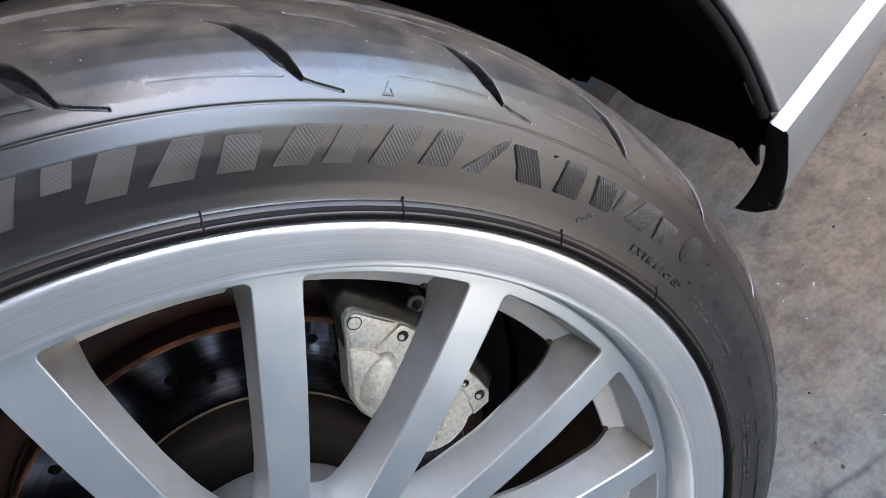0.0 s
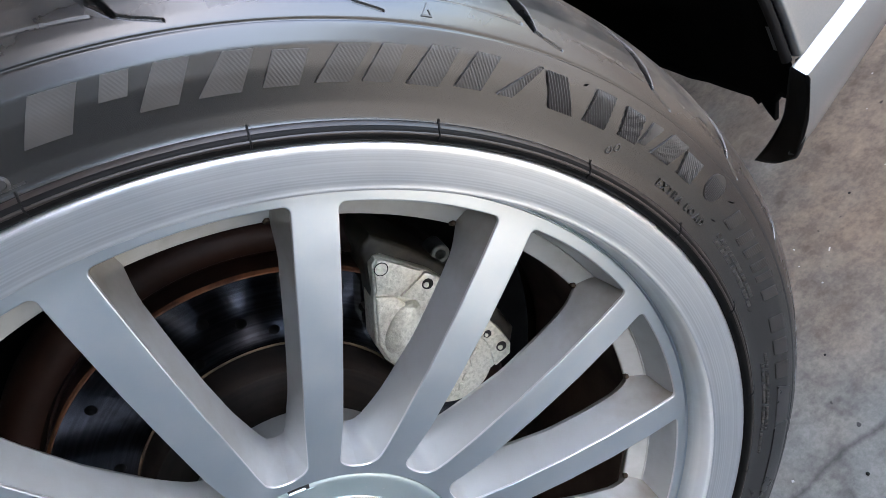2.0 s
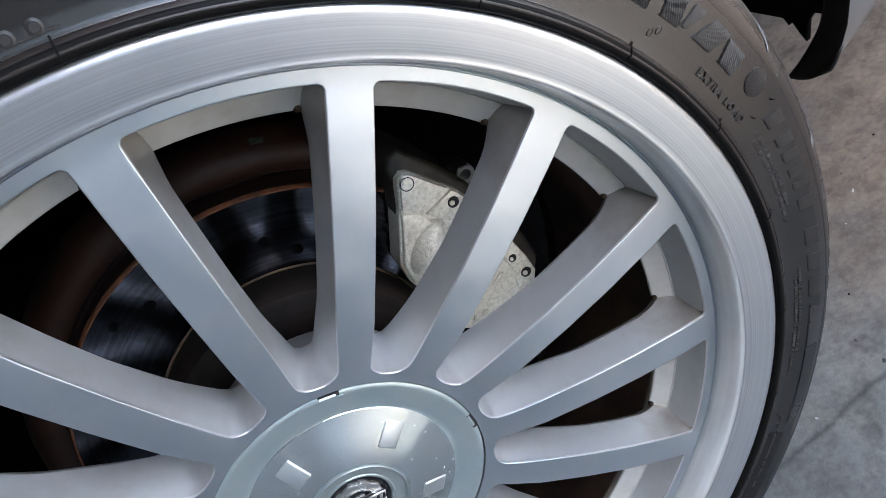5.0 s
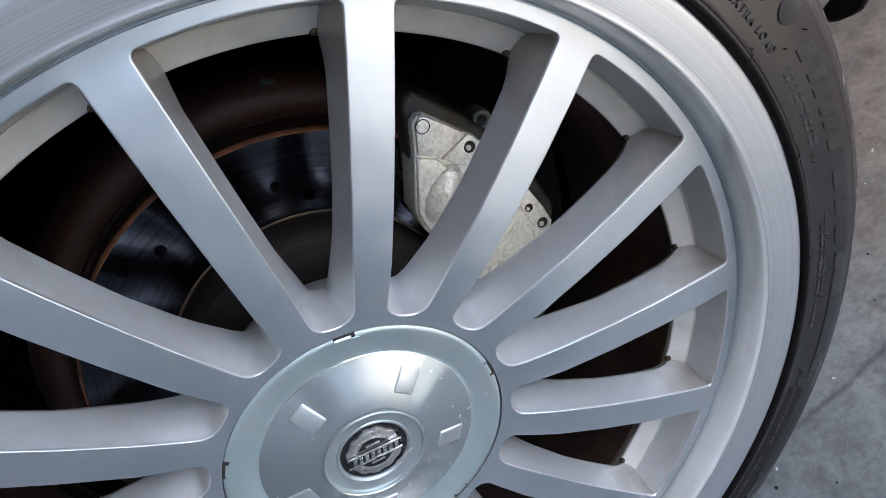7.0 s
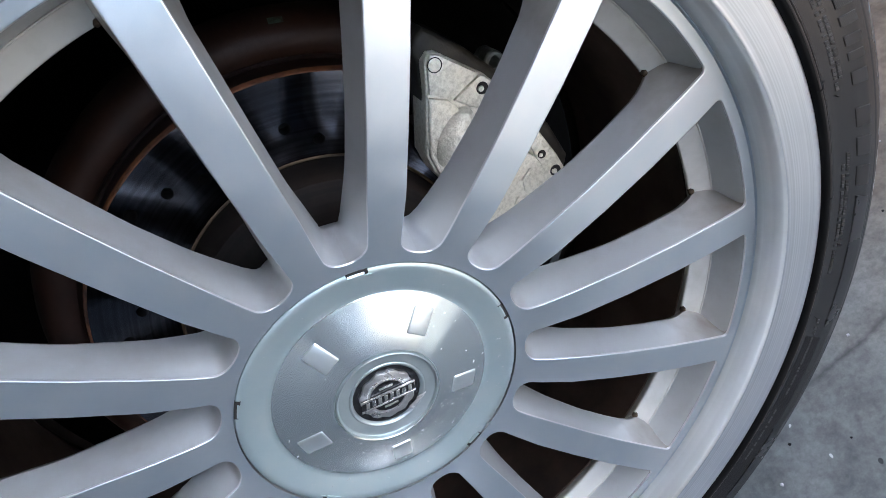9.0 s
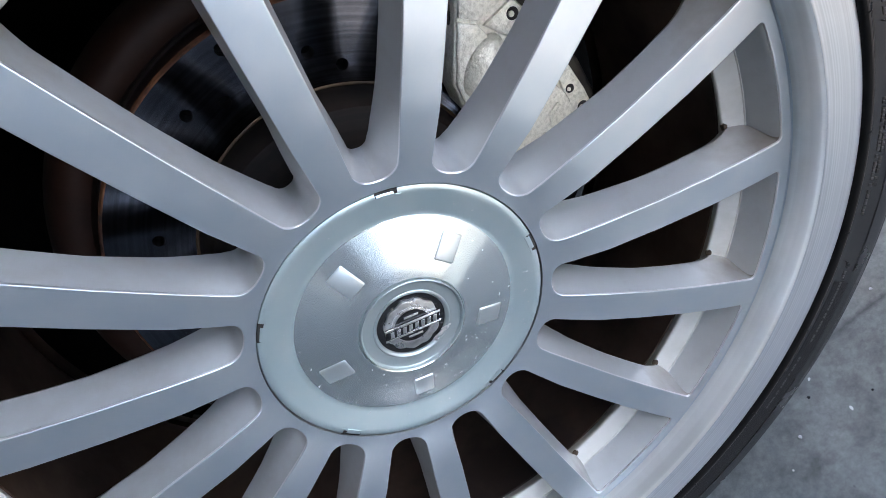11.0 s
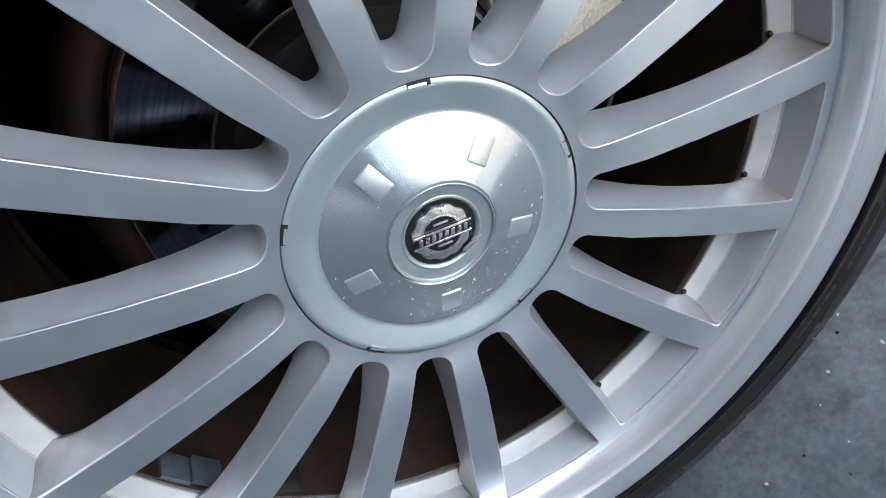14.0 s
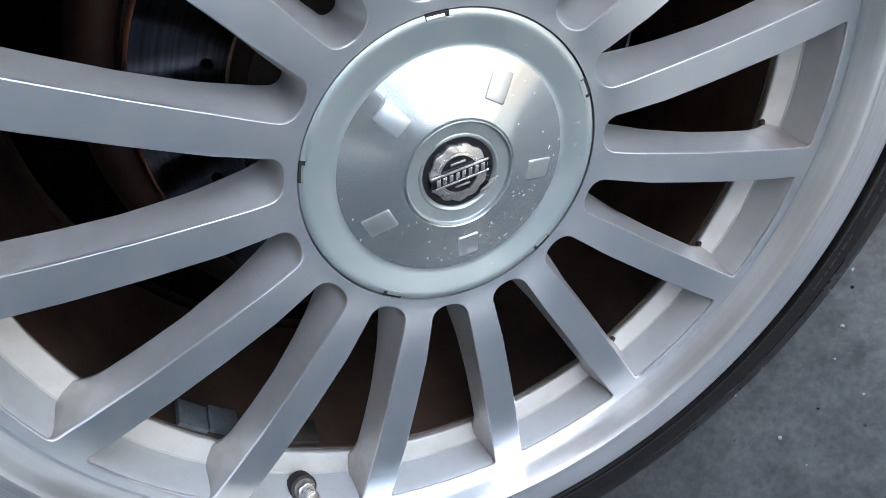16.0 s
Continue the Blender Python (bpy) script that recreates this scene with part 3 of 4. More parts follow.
part("rim_gutter", lathe(GUTTER, 240), SILVER, wheel, "narrow double groove round the spokes", sharp=40)
LEDGE = [(0.2190, 0.0012), (0.2177, 0.0014), (0.2173, 0.0024), (0.2168, 0.0050), (0.2160, 0.0100), (0.2153, 0.0140), (0.2141, 0.0198), (0.2138, 0.0210)]
STRIP = [(0.2138, 0.0210), (0.2135, 0.0206), (0.2131, 0.0207), (0.2128, 0.0214), (0.2032, 0.0261), (0.2026, 0.0266), (0.2024, 0.0274), (0.2028, 0.0290), (0.2060, 0.0340)]
ledge = part("inner_ledge", lathe(LEDGE, 240), LEDGEPAINT, wheel, "painted wall inside the rim, toned down as in shade", sharp=38)
part("ledge_strip", lathe(STRIP, 240), STRIPPAINT, ledge, "sloping strip with a raised bead, lightened as if lit", sharp=38)
part("barrel", lathe([(0.2240, 0.0020), (0.2238, 0.0310), (0.2060, 0.0320), (0.2050, 0.034), (0.206, 0.036), (0.2065, 0.150), (0.214, 0.165), (0.232, 0.180), (0.246, 0.184),
                      (0.246, 0.190), (0.228, 0.188), (0.209, 0.170)], 160), BARREL, wheel, "dark dusty inner barrel of the rim")
part("hub_back", lathe([(0.0745, 0.010), (0.0745, 0.036), (0.066, 0.075), (0.03, 0.075)], 96), CAST, wheel, "grey cast mounting pad behind the hub")


for i, (da, dy) in enumerate(((0, 0.044), (5.6, 0.047), (20, 0.046))):
    m = spin(-179.0 + da) @ Matrix.Translation((0.2046, dy, 0))
    part("wheel_weight", block(0.0040, 0.0190, 0.0185, m, 0.0008), ZINC if i < 2 else CALDARK, wheel, "small grey stick-on balance weight" if i < 2 else "dark balance weight")
# tyre valve
VA = -160.3
p0, p1 = polar(0.2150, VA, 0.0140), polar(0.2040, VA, -0.0050)
seat = part("valve_seat", rod(polar(0.2166, VA, 0.0160), polar(0.2112, VA, 0.0080), 0.0080, 32, 0.0078, 0.0006), IRON, wheel, "dark rubber valve seat")
part("washer", rod(polar(0.2118, VA, 0.0086), polar(0.2106, VA, 0.0068), 0.0066, 32, 0.0064, 0.0004), EAR, seat, "grey metal washer")
valve = part("valve_stem", rod(p0, p1, 0.0034, 20, None, 0.0004), BRASS, wheel, "nickel valve stem")
part("valve_nut", rod(p0.lerp(p1, 0.40), p0.lerp(p1, 0.56), 0.0056, 6, None, 0.0006), BRASS, valve)
for i in range(5):
    t = 0.60 + 0.08 * i
    part("thread_ring", rod(p0.lerp(p1, t), p0.lerp(p1, t + 0.045), 0.0040, 20, None, 0.0003), BRASS, valve)

# ---- centre cap ----
cap = part("centre_cap", lathe([(0.0737, 0.0140), (0.0735, 0.0112), (0.0730, 0.0099), (0.0720, 0.0095), (0.0706, 0.0094), (0.0690, 0.0098), (0.0640, 0.0111), (0.0595, 0.0123), (0.0574, 0.0128), (0.0567, 0.0127)], 200), CAPRING, wheel,
           "pale lacquered aluminium centre cap with chipped edge")
part("turned_disc", lathe([(0.0567, 0.0127), (0.0564, 0.0123), (0.0500, 0.0107), (0.0430, 0.0088), (0.0360, 0.0069), (0.0300, 0.0056), (0.0278, 0.0053), (0.0274, 0.0056)], 200), TURNED, cap,
     "turned aluminium cone with radial sheen")
part("badge_ring", lathe([(0.0274, 0.0056), (0.0272, 0.0062), (0.0269, 0.0062), (0.0266, 0.0047), (0.0263, 0.0044), (0.0259, 0.0046), (0.0256, 0.0060), (0.0252, 0.0063), (0.0200, 0.0066), (0.0196, 0.0062),
                          (0.0190, 0.0061), (0.0185, 0.0064), (0.0179, 0.0070), (0.0176, 0.0080)], 140), RECESS, cap, "stepped round badge recess", sharp=25)
slope = math.atan2(0.0038, 0.0140)
for i in range(5):
    a = 19.3 + 72 * i
    m = spin(a) @ Matrix.Translation((0.0430, 0.0094, 0)) @ Matrix.Rotation(slope, 4, 'Z')
    bm = block(0.0148, 0.0024, 0.0106, m, 0.0009, 3)
    part("raised_block", bm, BLOCKS, cap)
for i in range(5):               # clip slots in the cap's edge, their shade a solid dark piece
    a = 55.0 - 72 * i
    part("clip_slot", lathe([(0.0700, 0.0112), (0.0700, 0.0096), (0.0718, 0.0092), (0.0734, 0.0096), (0.0734, 0.0112)], 8, a - 5.4, a + 2.8, closed=True), IRON, cap, "dark solid standing for an open clip slot")
    part("clip_tab", lathe([(0.0696, 0.0110), (0.0697, 0.0090), (0.0714, 0.0088), (0.0724, 0.0094), (0.0726, 0.0110)], 8, a - 3.9, a + 2.5, closed=True), CAPRING, cap, "small cap retaining tab")
rnd = random.Random(8)
bm = bmesh.new()                 # chips and scratches in the cap's lacquer
CAPY = [(0.0288, 0.0054), (0.036, 0.0069), (0.043, 0.0088), (0.050, 0.0107), (0.0563, 0.0123), (0.0574, 0.0128), (0.064, 0.0111), (0.069, 0.0098), (0.0706, 0.0096)]
for i in range(120):
    a = rnd.gauss(-95, 55)
    r = rnd.uniform(0.030, 0.0695)
    m = Matrix.Translation(polar(r, a, ramp(r, CAPY) - 0.00002)) @ spin(rnd.gauss(8, 22))
    ln = 0.0004 + 0.0022 * rnd.random() ** 4
    bmesh.ops.create_cube(bm, size=1, matrix=m @ Matrix.Diagonal((ln, 0.00012, rnd.uniform(0.00018, 0.00042), 1)))
part("lacquer_scratch", bm, WORN, cap, "tiny white chips in the lacquer", smooth=False)["kind"] = "stuff"
for i in range(5):               # worn edges beside the clip slots
    a = 55.0 - 72 * i
    part("slot_edge", lathe([(0.0698, 0.0108), (0.0698, 0.00925), (0.0705, 0.0092), (0.0705, 0.0108)], 6, a - 6.8, a - 4.6, closed=True), CAPRING, cap, "pale worn edge of the slot")
part("badge_disc", lathe([(0.0178, 0.0080), (0.0176, 0.0078), (0.0, 0.0078)], 96), BLACKGLOSS, cap, "black enamel badge disc")


def scallop(r, depth, lobes, n=180):
    return [((r + depth * math.cos(lobes * t)) * math.cos(t), (r + depth * math.cos(lobes * t)) * math.sin(t)) for t in np.linspace(0, 2 * math.pi, n, endpoint=False)]


part("seal", prism(scallop(0.0147, 0.00045, 11), 0.0064, 0.0082, 0.0004), CHROME, cap, "scalloped chrome seal of the badge", sharp=40)
bm = lathe([(0.0106, 0.0066), (0.0104, 0.0060), (0.0099, 0.0059), (0.0096, 0.0066)], 90)
for i in range(64):
    bmesh.ops.create_icosphere(bm, subdivisions=1, radius=0.00042, matrix=Matrix.Translation(polar(0.0112, i * 5.625, 0.0064)))
part("beaded_ring", bm, CHROME, cap)
part("seal_centre", lathe([(0.0094, 0.0062), (0.0094, 0.0060), (0.0, 0.0060)], 60), BLACKGLOSS, cap, "dark centre of the seal")
BAR = -31.6
bar = [(-0.0150, -0.0032), (0.0138, -0.0032), (0.0150, 0.0032), (-0.0138, 0.0032)]
c, s = math.cos(radians(BAR)), math.sin(radians(BAR))
part("name_plate", prism([(x * c - z * s, x * s + z * c) for x, z in bar], 0.0050, 0.0064, 0.0003), BLACKGLOSS, cap, "slanted dark plate across the badge")
for sgn in (-1, 1):
    edge = [(x + sgn * 0.0004, sgn * 0.0029 + dz) for x, dz in ((-0.0150, -0.0005), (0.0146, -0.0005), (0.0150, 0.0005), (-0.0146, 0.0005))]
    part("plate_edge", prism([(x * c - z * s, x * s + z * c) for x, z in edge], 0.0046, 0.0055, 0.0002), CHROME, cap)
    m = spin(BAR) @ Matrix.Translation((0.0004, 0.0058, sgn * 0.0062))
    part("scroll_mark", block(0.0078, 0.0008, 0.0010, m, 0.0003), CHROME, cap)
for i in range(8):               # plain bars in place of the name
    x = -0.0115 + i * 0.0033
    glyph = [(x - 0.0010, -0.0018), (x + 0.0009, -0.0018), (x + 0.0016, 0.0018), (x - 0.0003, 0.0018)]
    part("plate_bar", prism([(u * c - z * s, u * s + z * c) for u, z in glyph], 0.0047, 0.0054, 0.0002), CHROME, cap)
for k, (r, a, ang, ln) in enumerate(((0.0178, -78, -60, 0.0062), (0.0186, -70, -52, 0.0075), (0.0192, -62, -58, 0.0058), (0.0176, -88, -110, 0.0034))):   # lifted flakes of the chrome ring
    m = Matrix.Translation(polar(r, a, 0.0062)) @ spin(ang + 30) @ Matrix.Rotation(radians(12), 4, 'Z')
    part("lifted_flake", block(ln, 0.0008, 0.0011, m, 0.0002), CHROME, cap, "curled flake of chrome lifting off")

for ob in cap.children:          # the badge is a little narrower than its drawing
    if ob.name.split(".")[0] in ("seal", "beaded_ring", "seal_centre", "name_plate", "plate_edge", "scroll_mark", "plate_bar", "lifted_flake"):
        ob.scale = (0.975, 1.0, 0.975)

# ---- tyre ----
tyre = thing("tyre", (0, 0, Z0), "black low-profile road tyre with hatched raised sidewall blocks", "tyre")
TYRE = [(0.2440, -0.0100), (0.2466, -0.0180), (0.2474, -0.0222), (0.2482, -0.0234), (0.2496, -0.0239), (0.2512, -0.0238), (0.2524, -0.0233), (0.2534, -0.0216),
        (0.2541, -0.0209), (0.2554, -0.0206), (0.2600, -0.0204), (0.2640, -0.0207), (0.2720, -0.0214), (0.2790, -0.0211), (0.2835, -0.0197), (0.2870, -0.0184),
        (0.2900, -0.0168), (0.2950, -0.0132), (0.2992, -0.0085), (0.3028, -0.0025), (0.3060, 0.0050), (0.3088, 0.0150),
        (0.3115, 0.0280), (0.3138, 0.0450), (0.3155, 0.0700), (0.31585, 0.0900)]
TP = np.array(TYRE)
TS = np.concatenate([[0], np.cumsum(np.hypot(*np.diff(TP, axis=0).T))])
FS = np.arange(0, TS[-1], 0.0004)
FR, FY = np.interp(FS, TS, TP[:, 0]), np.interp(FS, TS, TP[:, 1])
ker = np.hanning(9)
ker /= ker.sum()
FR = np.convolve(np.pad(FR, 4, mode="edge"), ker, "valid")
FY = np.convolve(np.pad(FY, 4, mode="edge"), ker, "valid")
tr, ty = np.gradient(FR, FS), np.gradient(FY, FS)
tn = np.hypot(tr, ty)
NR, NY = -ty / tn, tr / tn        # normal, pointing out of the tyre
flip = np.where(NY * -1 + NR > 0, 1.0, -1.0)
NR, NY = NR * flip, NY * flip
if NY[len(NY) // 4] > 0:
    NR, NY = -NR, -NY


def along(r):
    """Length along the section at which the sidewall reaches radius r."""
    return np.interp(r, TP[:, 0], TS)


def on_tyre(a, r, h=0.0):
    """A point of the outer sidewall at a degrees and radius r, lifted h off it."""
    q = along(r)
    rr = np.interp(q, FS, FR) + h * np.interp(q, FS, NR)
    yy = np.interp(q, FS, FY) + h * np.interp(q, FS, NY)
    return polar(rr, a, yy)


def carve(A, Q, line, deep, soft=0.0009):
    """Depth of a groove along a line of (degrees, radius, half width) at angles A and section lengths Q."""
    d = np.zeros((len(A), len(Q)))
    U = np.radians(A)[:, None] * 0.298
    for (a0, r0, w0), (a1, r1, w1) in zip(line, line[1:]):
        u0, u1, q0, q1 = radians(a0) * 0.298, radians(a1) * 0.298, along(r0), along(r1)
        L = (u1 - u0) ** 2 + (q1 - q0) ** 2
        t = np.clip(((U - u0) * (u1 - u0) + (Q[None, :] - q0) * (q1 - q0)) / L, 0, 1)
        dist = np.hypot(U - u0 - t * (u1 - u0), Q[None, :] - q0 - t * (q1 - q0))
        d = np.maximum(d, deep * smooth((w0 + (w1 - w0) * t - dist) / soft + 0.5))
    return d


ANG = np.concatenate([np.arange(-80, 0, 0.12), np.arange(0, 85, 0.06), np.arange(85, 280, 1.5)])
DISP = np.zeros((len(ANG), len(FS)))
a, k = 45.9 + 13.1 * 3, 0
PITCH = (13.4, 12.6, 13.2, 14.0, 12.2, 11.6, 12.8, 13.6, 12.4)
while a > -85:
    for line, deep in (
            ([(0.8, .3070, .0002), (-0.6, .3058, .0014), (-2.0, .3022, .0027), (-3.0, .2976, .0024), (-4.0, .2922, .0005)], 0.0050),
            ([(-4.0, .2922, .0004), (-4.8, .2908, .0004), (-6.5, .2888, .0003)], 0.0010),
            ([(-2.9, .2929, .0003), (0.6, .2937, .0002), (4.6, .2941, .0001)], 0.0004),
            ([(-4.2, .3086, .0003), (-6.0, .3078, .0012), (-8.4, .3066, .0002)], 0.0050),
            ([(-1.5, .3098, .0002), (1.6, .3106, .0014), (4.4, .3115, .0016)], 0.0050)):
        line = [(a + x, r, w) for x, r, w in line]
        lo, hi = min(p[0] for p in line) - 1, max(p[0] for p in line) + 1
        sel = np.where((ANG > lo) & (ANG < hi))[0]
        if len(sel):
            DISP[sel] = np.maximum(DISP[sel], carve(ANG[sel], FS, line, deep, 0.0009 if deep > 0.002 else 0.0005))
    a -= PITCH[k % len(PITCH)]
    k += 1
GROOVED = np.clip(DISP / 0.0012, 0, 1)
DISP += (0.0006 * np.exp(-((FS - along(0.2857)) / 0.00038) ** 2))[None, :]            # moulded ring
DISP += (0.0060 * smooth((0.004 - np.abs(FS - (TS[-1] - 0.055))) / 0.001 + 0.5))[None, :]  # first tread channel
co = np.empty((len(ANG), len(FS), 3))
RR, YY = FR - DISP * NR, FY - DISP * NY
co[:, :, 0] = RR * np.cos(np.radians(ANG))[:, None]
co[:, :, 1] = YY
co[:, :, 2] = RR * np.sin(np.radians(ANG))[:, None]
na, ns = len(ANG), len(FS)
idx = np.arange(na * ns).reshape(na, ns)
nxt = np.roll(idx, -1, axis=0)
quads = np.stack([idx[:, :-1], idx[:, 1:], nxt[:, 1:], nxt[:, :-1]], axis=-1).reshape(-1, 4)
me = bpy.data.meshes.new("carcass")
me.from_pydata(co.reshape(-1, 3).tolist(), [], quads.tolist())
for m in (RUBBER, BEADRUB):
    me.materials.append(m)
slot = np.zeros((na, ns - 1), dtype=np.int32)
slot[:, FS[:-1] < along(0.2542)] = 1
me.attributes.new("groove", 'FLOAT', 'POINT').data.foreach_set("value", GROOVED.astype(np.float32).reshape(-1))
me.polygons.foreach_set("material_index", slot.reshape(-1))
me.polygons.foreach_set("use_smooth", np.ones(len(quads), dtype=bool))
me.update()
ob = new("carcass", me)
ob.parent = tyre
tagged(ob, "dusty dark rubber sidewall with curved shoulder grooves")
INNER = [(r, 0.18 - y) for r, y in TYRE[::-1]]
part("inner_sidewall", lathe(INNER, 120), RUBBER, tyre, "far half of the tyre")


def ridge_block(spans, r0, r1, lean, step, h=0.0006, base=0.0004):
    """A slanted plain block of narrow raised ribs on the sidewall, from span to span in degrees."""
    bm = bmesh.new()
    for a0, a1 in spans:
        n = max(1, round((a0 - a1) / step))
        w = (a0 - a1) / n
        prof = [(0.0, -0.0004), (0.0, base)]
        for i in range(n):
            prof += [(i + 0.14, base), (i + 0.24, base + h), (i + 0.76, base + h), (i + 0.86, base)]
        prof += [(n, base), (n, -0.0004)]
        rows = []
        for rr in np.linspace(r0, r1, 6):
            sh = lean * (rr - r0) / (r1 - r0)
            rows.append([bm.verts.new(on_tyre(a0 - u * w - sh, rr, hh)) for u, hh in prof])
        for g0, g1 in zip(rows, rows[1:]):
            for j in range(len(prof) - 1):
                bm.faces.new((g0[j], g0[j + 1], g1[j + 1], g1[j]))
        for row in (rows[0], rows[-1]):
            foot = [bm.verts.new(v.co + Vector((0, 0.0012, 0))) for v in row]
            for j in range(len(prof) - 1):
                bm.faces.new((row[j], row[j + 1], foot[j + 1], foot[j]))
    return bm


def hatched_bar(foot, head, r0, r1, deep, step=0.28, base=0.0006):
    """A slanted raised bar on the sidewall, ribbed across; foot and head are its spans in degrees at radius r0 and r1."""
    n = max(8, round((foot[0] - foot[1]) / step * 6))
    k = max(8, round((r1 - r0) / 0.0004))
    co, faces = [], []
    for j in range(-1, k + 2):
        v = min(max(j, 0), k) / k
        rr = r0 + (r1 - r0) * v
        b0, b1 = foot[0] + (head[0] - foot[0]) * v, foot[1] + (head[1] - foot[1]) * v
        for i in range(-1, n + 2):
            a = b0 + (b1 - b0) * min(max(i, 0), n) / n
            edge = i in (-1, n + 1) or j in (-1, k + 1)
            rib = 0.5 + 0.5 * math.sin(2 * math.pi * (a - 1.75 * (rr - 0.266) / 0.0125) / step)
            co.append(on_tyre(a, rr, -0.0004 if edge else base + 1.25 * deep * rib))
    w = n + 3
    for j in range(k + 2):
        for i in range(n + 2):
            faces.append((j * w + i, j * w + i + 1, (j + 1) * w + i + 1, (j + 1) * w + i))
    bm = bmesh.new()
    vs = [bm.verts.new(p) for p in co]
    for f in faces:
        bm.faces.new([vs[x] for x in f])
    return bm


# plain slanted bars in place of the maker's name
for foot, head, r0, r1, deep in (
        ((62.6, 59.7), (60.9, 58.2), .2651, .2782, .00008), ((57.6, 55.9), (56.9, 55.3), .2712, .2783, .00010), ((55.6, 53.2), (53.9, 51.8), .2656, .2785, .00010),
        ((51.9, 49.2), (49.9, 48.0), .2660, .2784, .00014), ((47.8, 45.4), (46.9, 44.6), .2664, .2774, .00018), ((44.3, 41.9), (42.6, 40.4), .2668, .2790, .00024),
        ((41.0, 38.9), (39.6, 38.0), .2670, .2792, .00012), ((37.7, 35.2), (36.1, 34.0), .2668, .2801, .00034), ((33.9, 31.7), (32.6, 30.7), .2677, .2802, .00040),
        ((30.3, 28.9), (27.3, 26.9), .2677, .2808, .00044), ((25.3, 22.9), (26.6, 24.6), .2678, .2803, .00048), ((21.7, 19.3), (21.5, 19.5), .2681, .2809, .00050),
        ((17.6, 15.5), (18.1, 15.9), .2690, .2804, .00050), ((15.2, 14.6), (14.8, 13.4), .2706, .2804, .00044), ((13.5, 11.0), (12.1, 9.8), .2697, .2812, .00046),
        ((9.3, 7.2), (9.7, 7.2), .2698, .2796, .00042)):
    part("hatched_bar", hatched_bar(foot, head, r0, r1, deep), HATCH, tyre, "slanted hatched rubber bar", smooth=True, sharp=60)
for a0, a1, deep in ((0.2, -1.4, .00022), (-3.0, -4.2, .0002), (-5.2, -6.4, .0002), (-7.6, -8.8, .00014), (-9.6, -10.6, .00012), (-12.0, -13.6, .0001), (-16.6, -19.0, .00006), (-20.4, -22.8, .00006), (-24.2, -26.8, .00006)):
    part("hatched_bar", hatched_bar((a0, a1), (a0 - 0.7, a1 - 0.7), 0.2704, 0.2796, 1.8 * deep, 0.3, 0.0003), FAINT, tyre, "faint hatched rubber bar", smooth=True, sharp=60)
mark = part("shield_mark", rod(on_tyre(4.1, 0.2768, -0.001), on_tyre(4.1, 0.2768, 0.0004), 0.0064, 32), LETTER, tyre, "rounded hatched shield mark", smooth=False)
for i in range(11):              # plain ribs on a rounded shield
    t = -1 + 2 * (i + 0.5) / 11
    hgt = math.sqrt(1 - t * t) * 0.0060
    part("rib", ridge_block([(4.1 - 1.25 * t + 0.10, 4.1 - 1.25 * t - 0.10)], 0.2768 - hgt, 0.2768 + hgt, 0.0, 0.2, 0.0003, 0.0006), LETTER, mark, smooth=False)


def band(a0, a1, r0, r1, h, cut=2.0, n=30):
    """A raised band round part of the sidewall, with slanting ends."""
    bm = bmesh.new()
    rows = []
    for i in range(n + 1):
        t = i / n
        row = []
        for rr, hh in ((r0, -0.0002), (r0 + 0.0003, h), ((r0 + r1) / 2, h), (r1 - 0.0003, h), (r1, -0.0002)):
            f = (rr - r0) / (r1 - r0)
            row.append(bm.verts.new(on_tyre(a0 + f * cut * 0.4 + (a1 - a0 + (1 - f) * cut) * t, rr, hh)))
        rows.append(row)
    for p, q in zip(rows, rows[1:]):
        for j in range(4):
            bm.faces.new((p[j], p[j + 1], q[j + 1], q[j]))
    bm.faces.new(rows[0])
    bm.faces.new(rows[-1][::-1])
    return bm


for a0, a1 in ((-28.2, -44.5), (-64.5, -100.0), (84.0, 70.0)):
    part("raised_band", band(a0, a1, 0.2712, 0.2815, 0.0005, -3.0), SHEEN, tyre, "smooth raised sidewall band")
part("textured_band", band(-48.6, -62.0, 0.2596, 0.2818, 0.0002, -2.4), TEXTURED, tyre, "matt dark textured sidewall patch")
part("textured_band", band(-63.4, -112.0, 0.2572, 0.2708, 0.0002, -1.2, 60), TEXTURED, tyre, "matt dark textured sidewall patch")


def text_on_tyre(body, a0, r0, size, space, h=0.0007):
    """Words in relief round the sidewall, read with their feet to the axle."""
    cu = bpy.data.curves.new("text", 'FONT')
    cu.body, cu.size, cu.space_character, cu.resolution_u = body, size, space, 2
    cu.extrude = 0.0005
    ob = new("text", cu)
    m = bpy.data.meshes.new_from_object(ob.evaluated_get(bpy.context.evaluated_depsgraph_get()))
    bpy.data.objects.remove(ob)
    bm = bmesh.new()
    bm.from_mesh(m)
    bpy.data.meshes.remove(m)
    wide = max(v.co.x for v in bm.verts)
    for v in bm.verts:
        v.co = on_tyre(a0 - math.degrees(v.co.x / r0), r0 + v.co.y, h if v.co.z > 0 else -0.0003)
    return bm, math.degrees(wide / r0)


bm, _ = text_on_tyre("EXTRA LOAD", 10.6, 0.2604, 0.0050, 1.38)
part("raised_text", bm, LETTER, tyre, "small raised words on the sidewall", smooth=False)


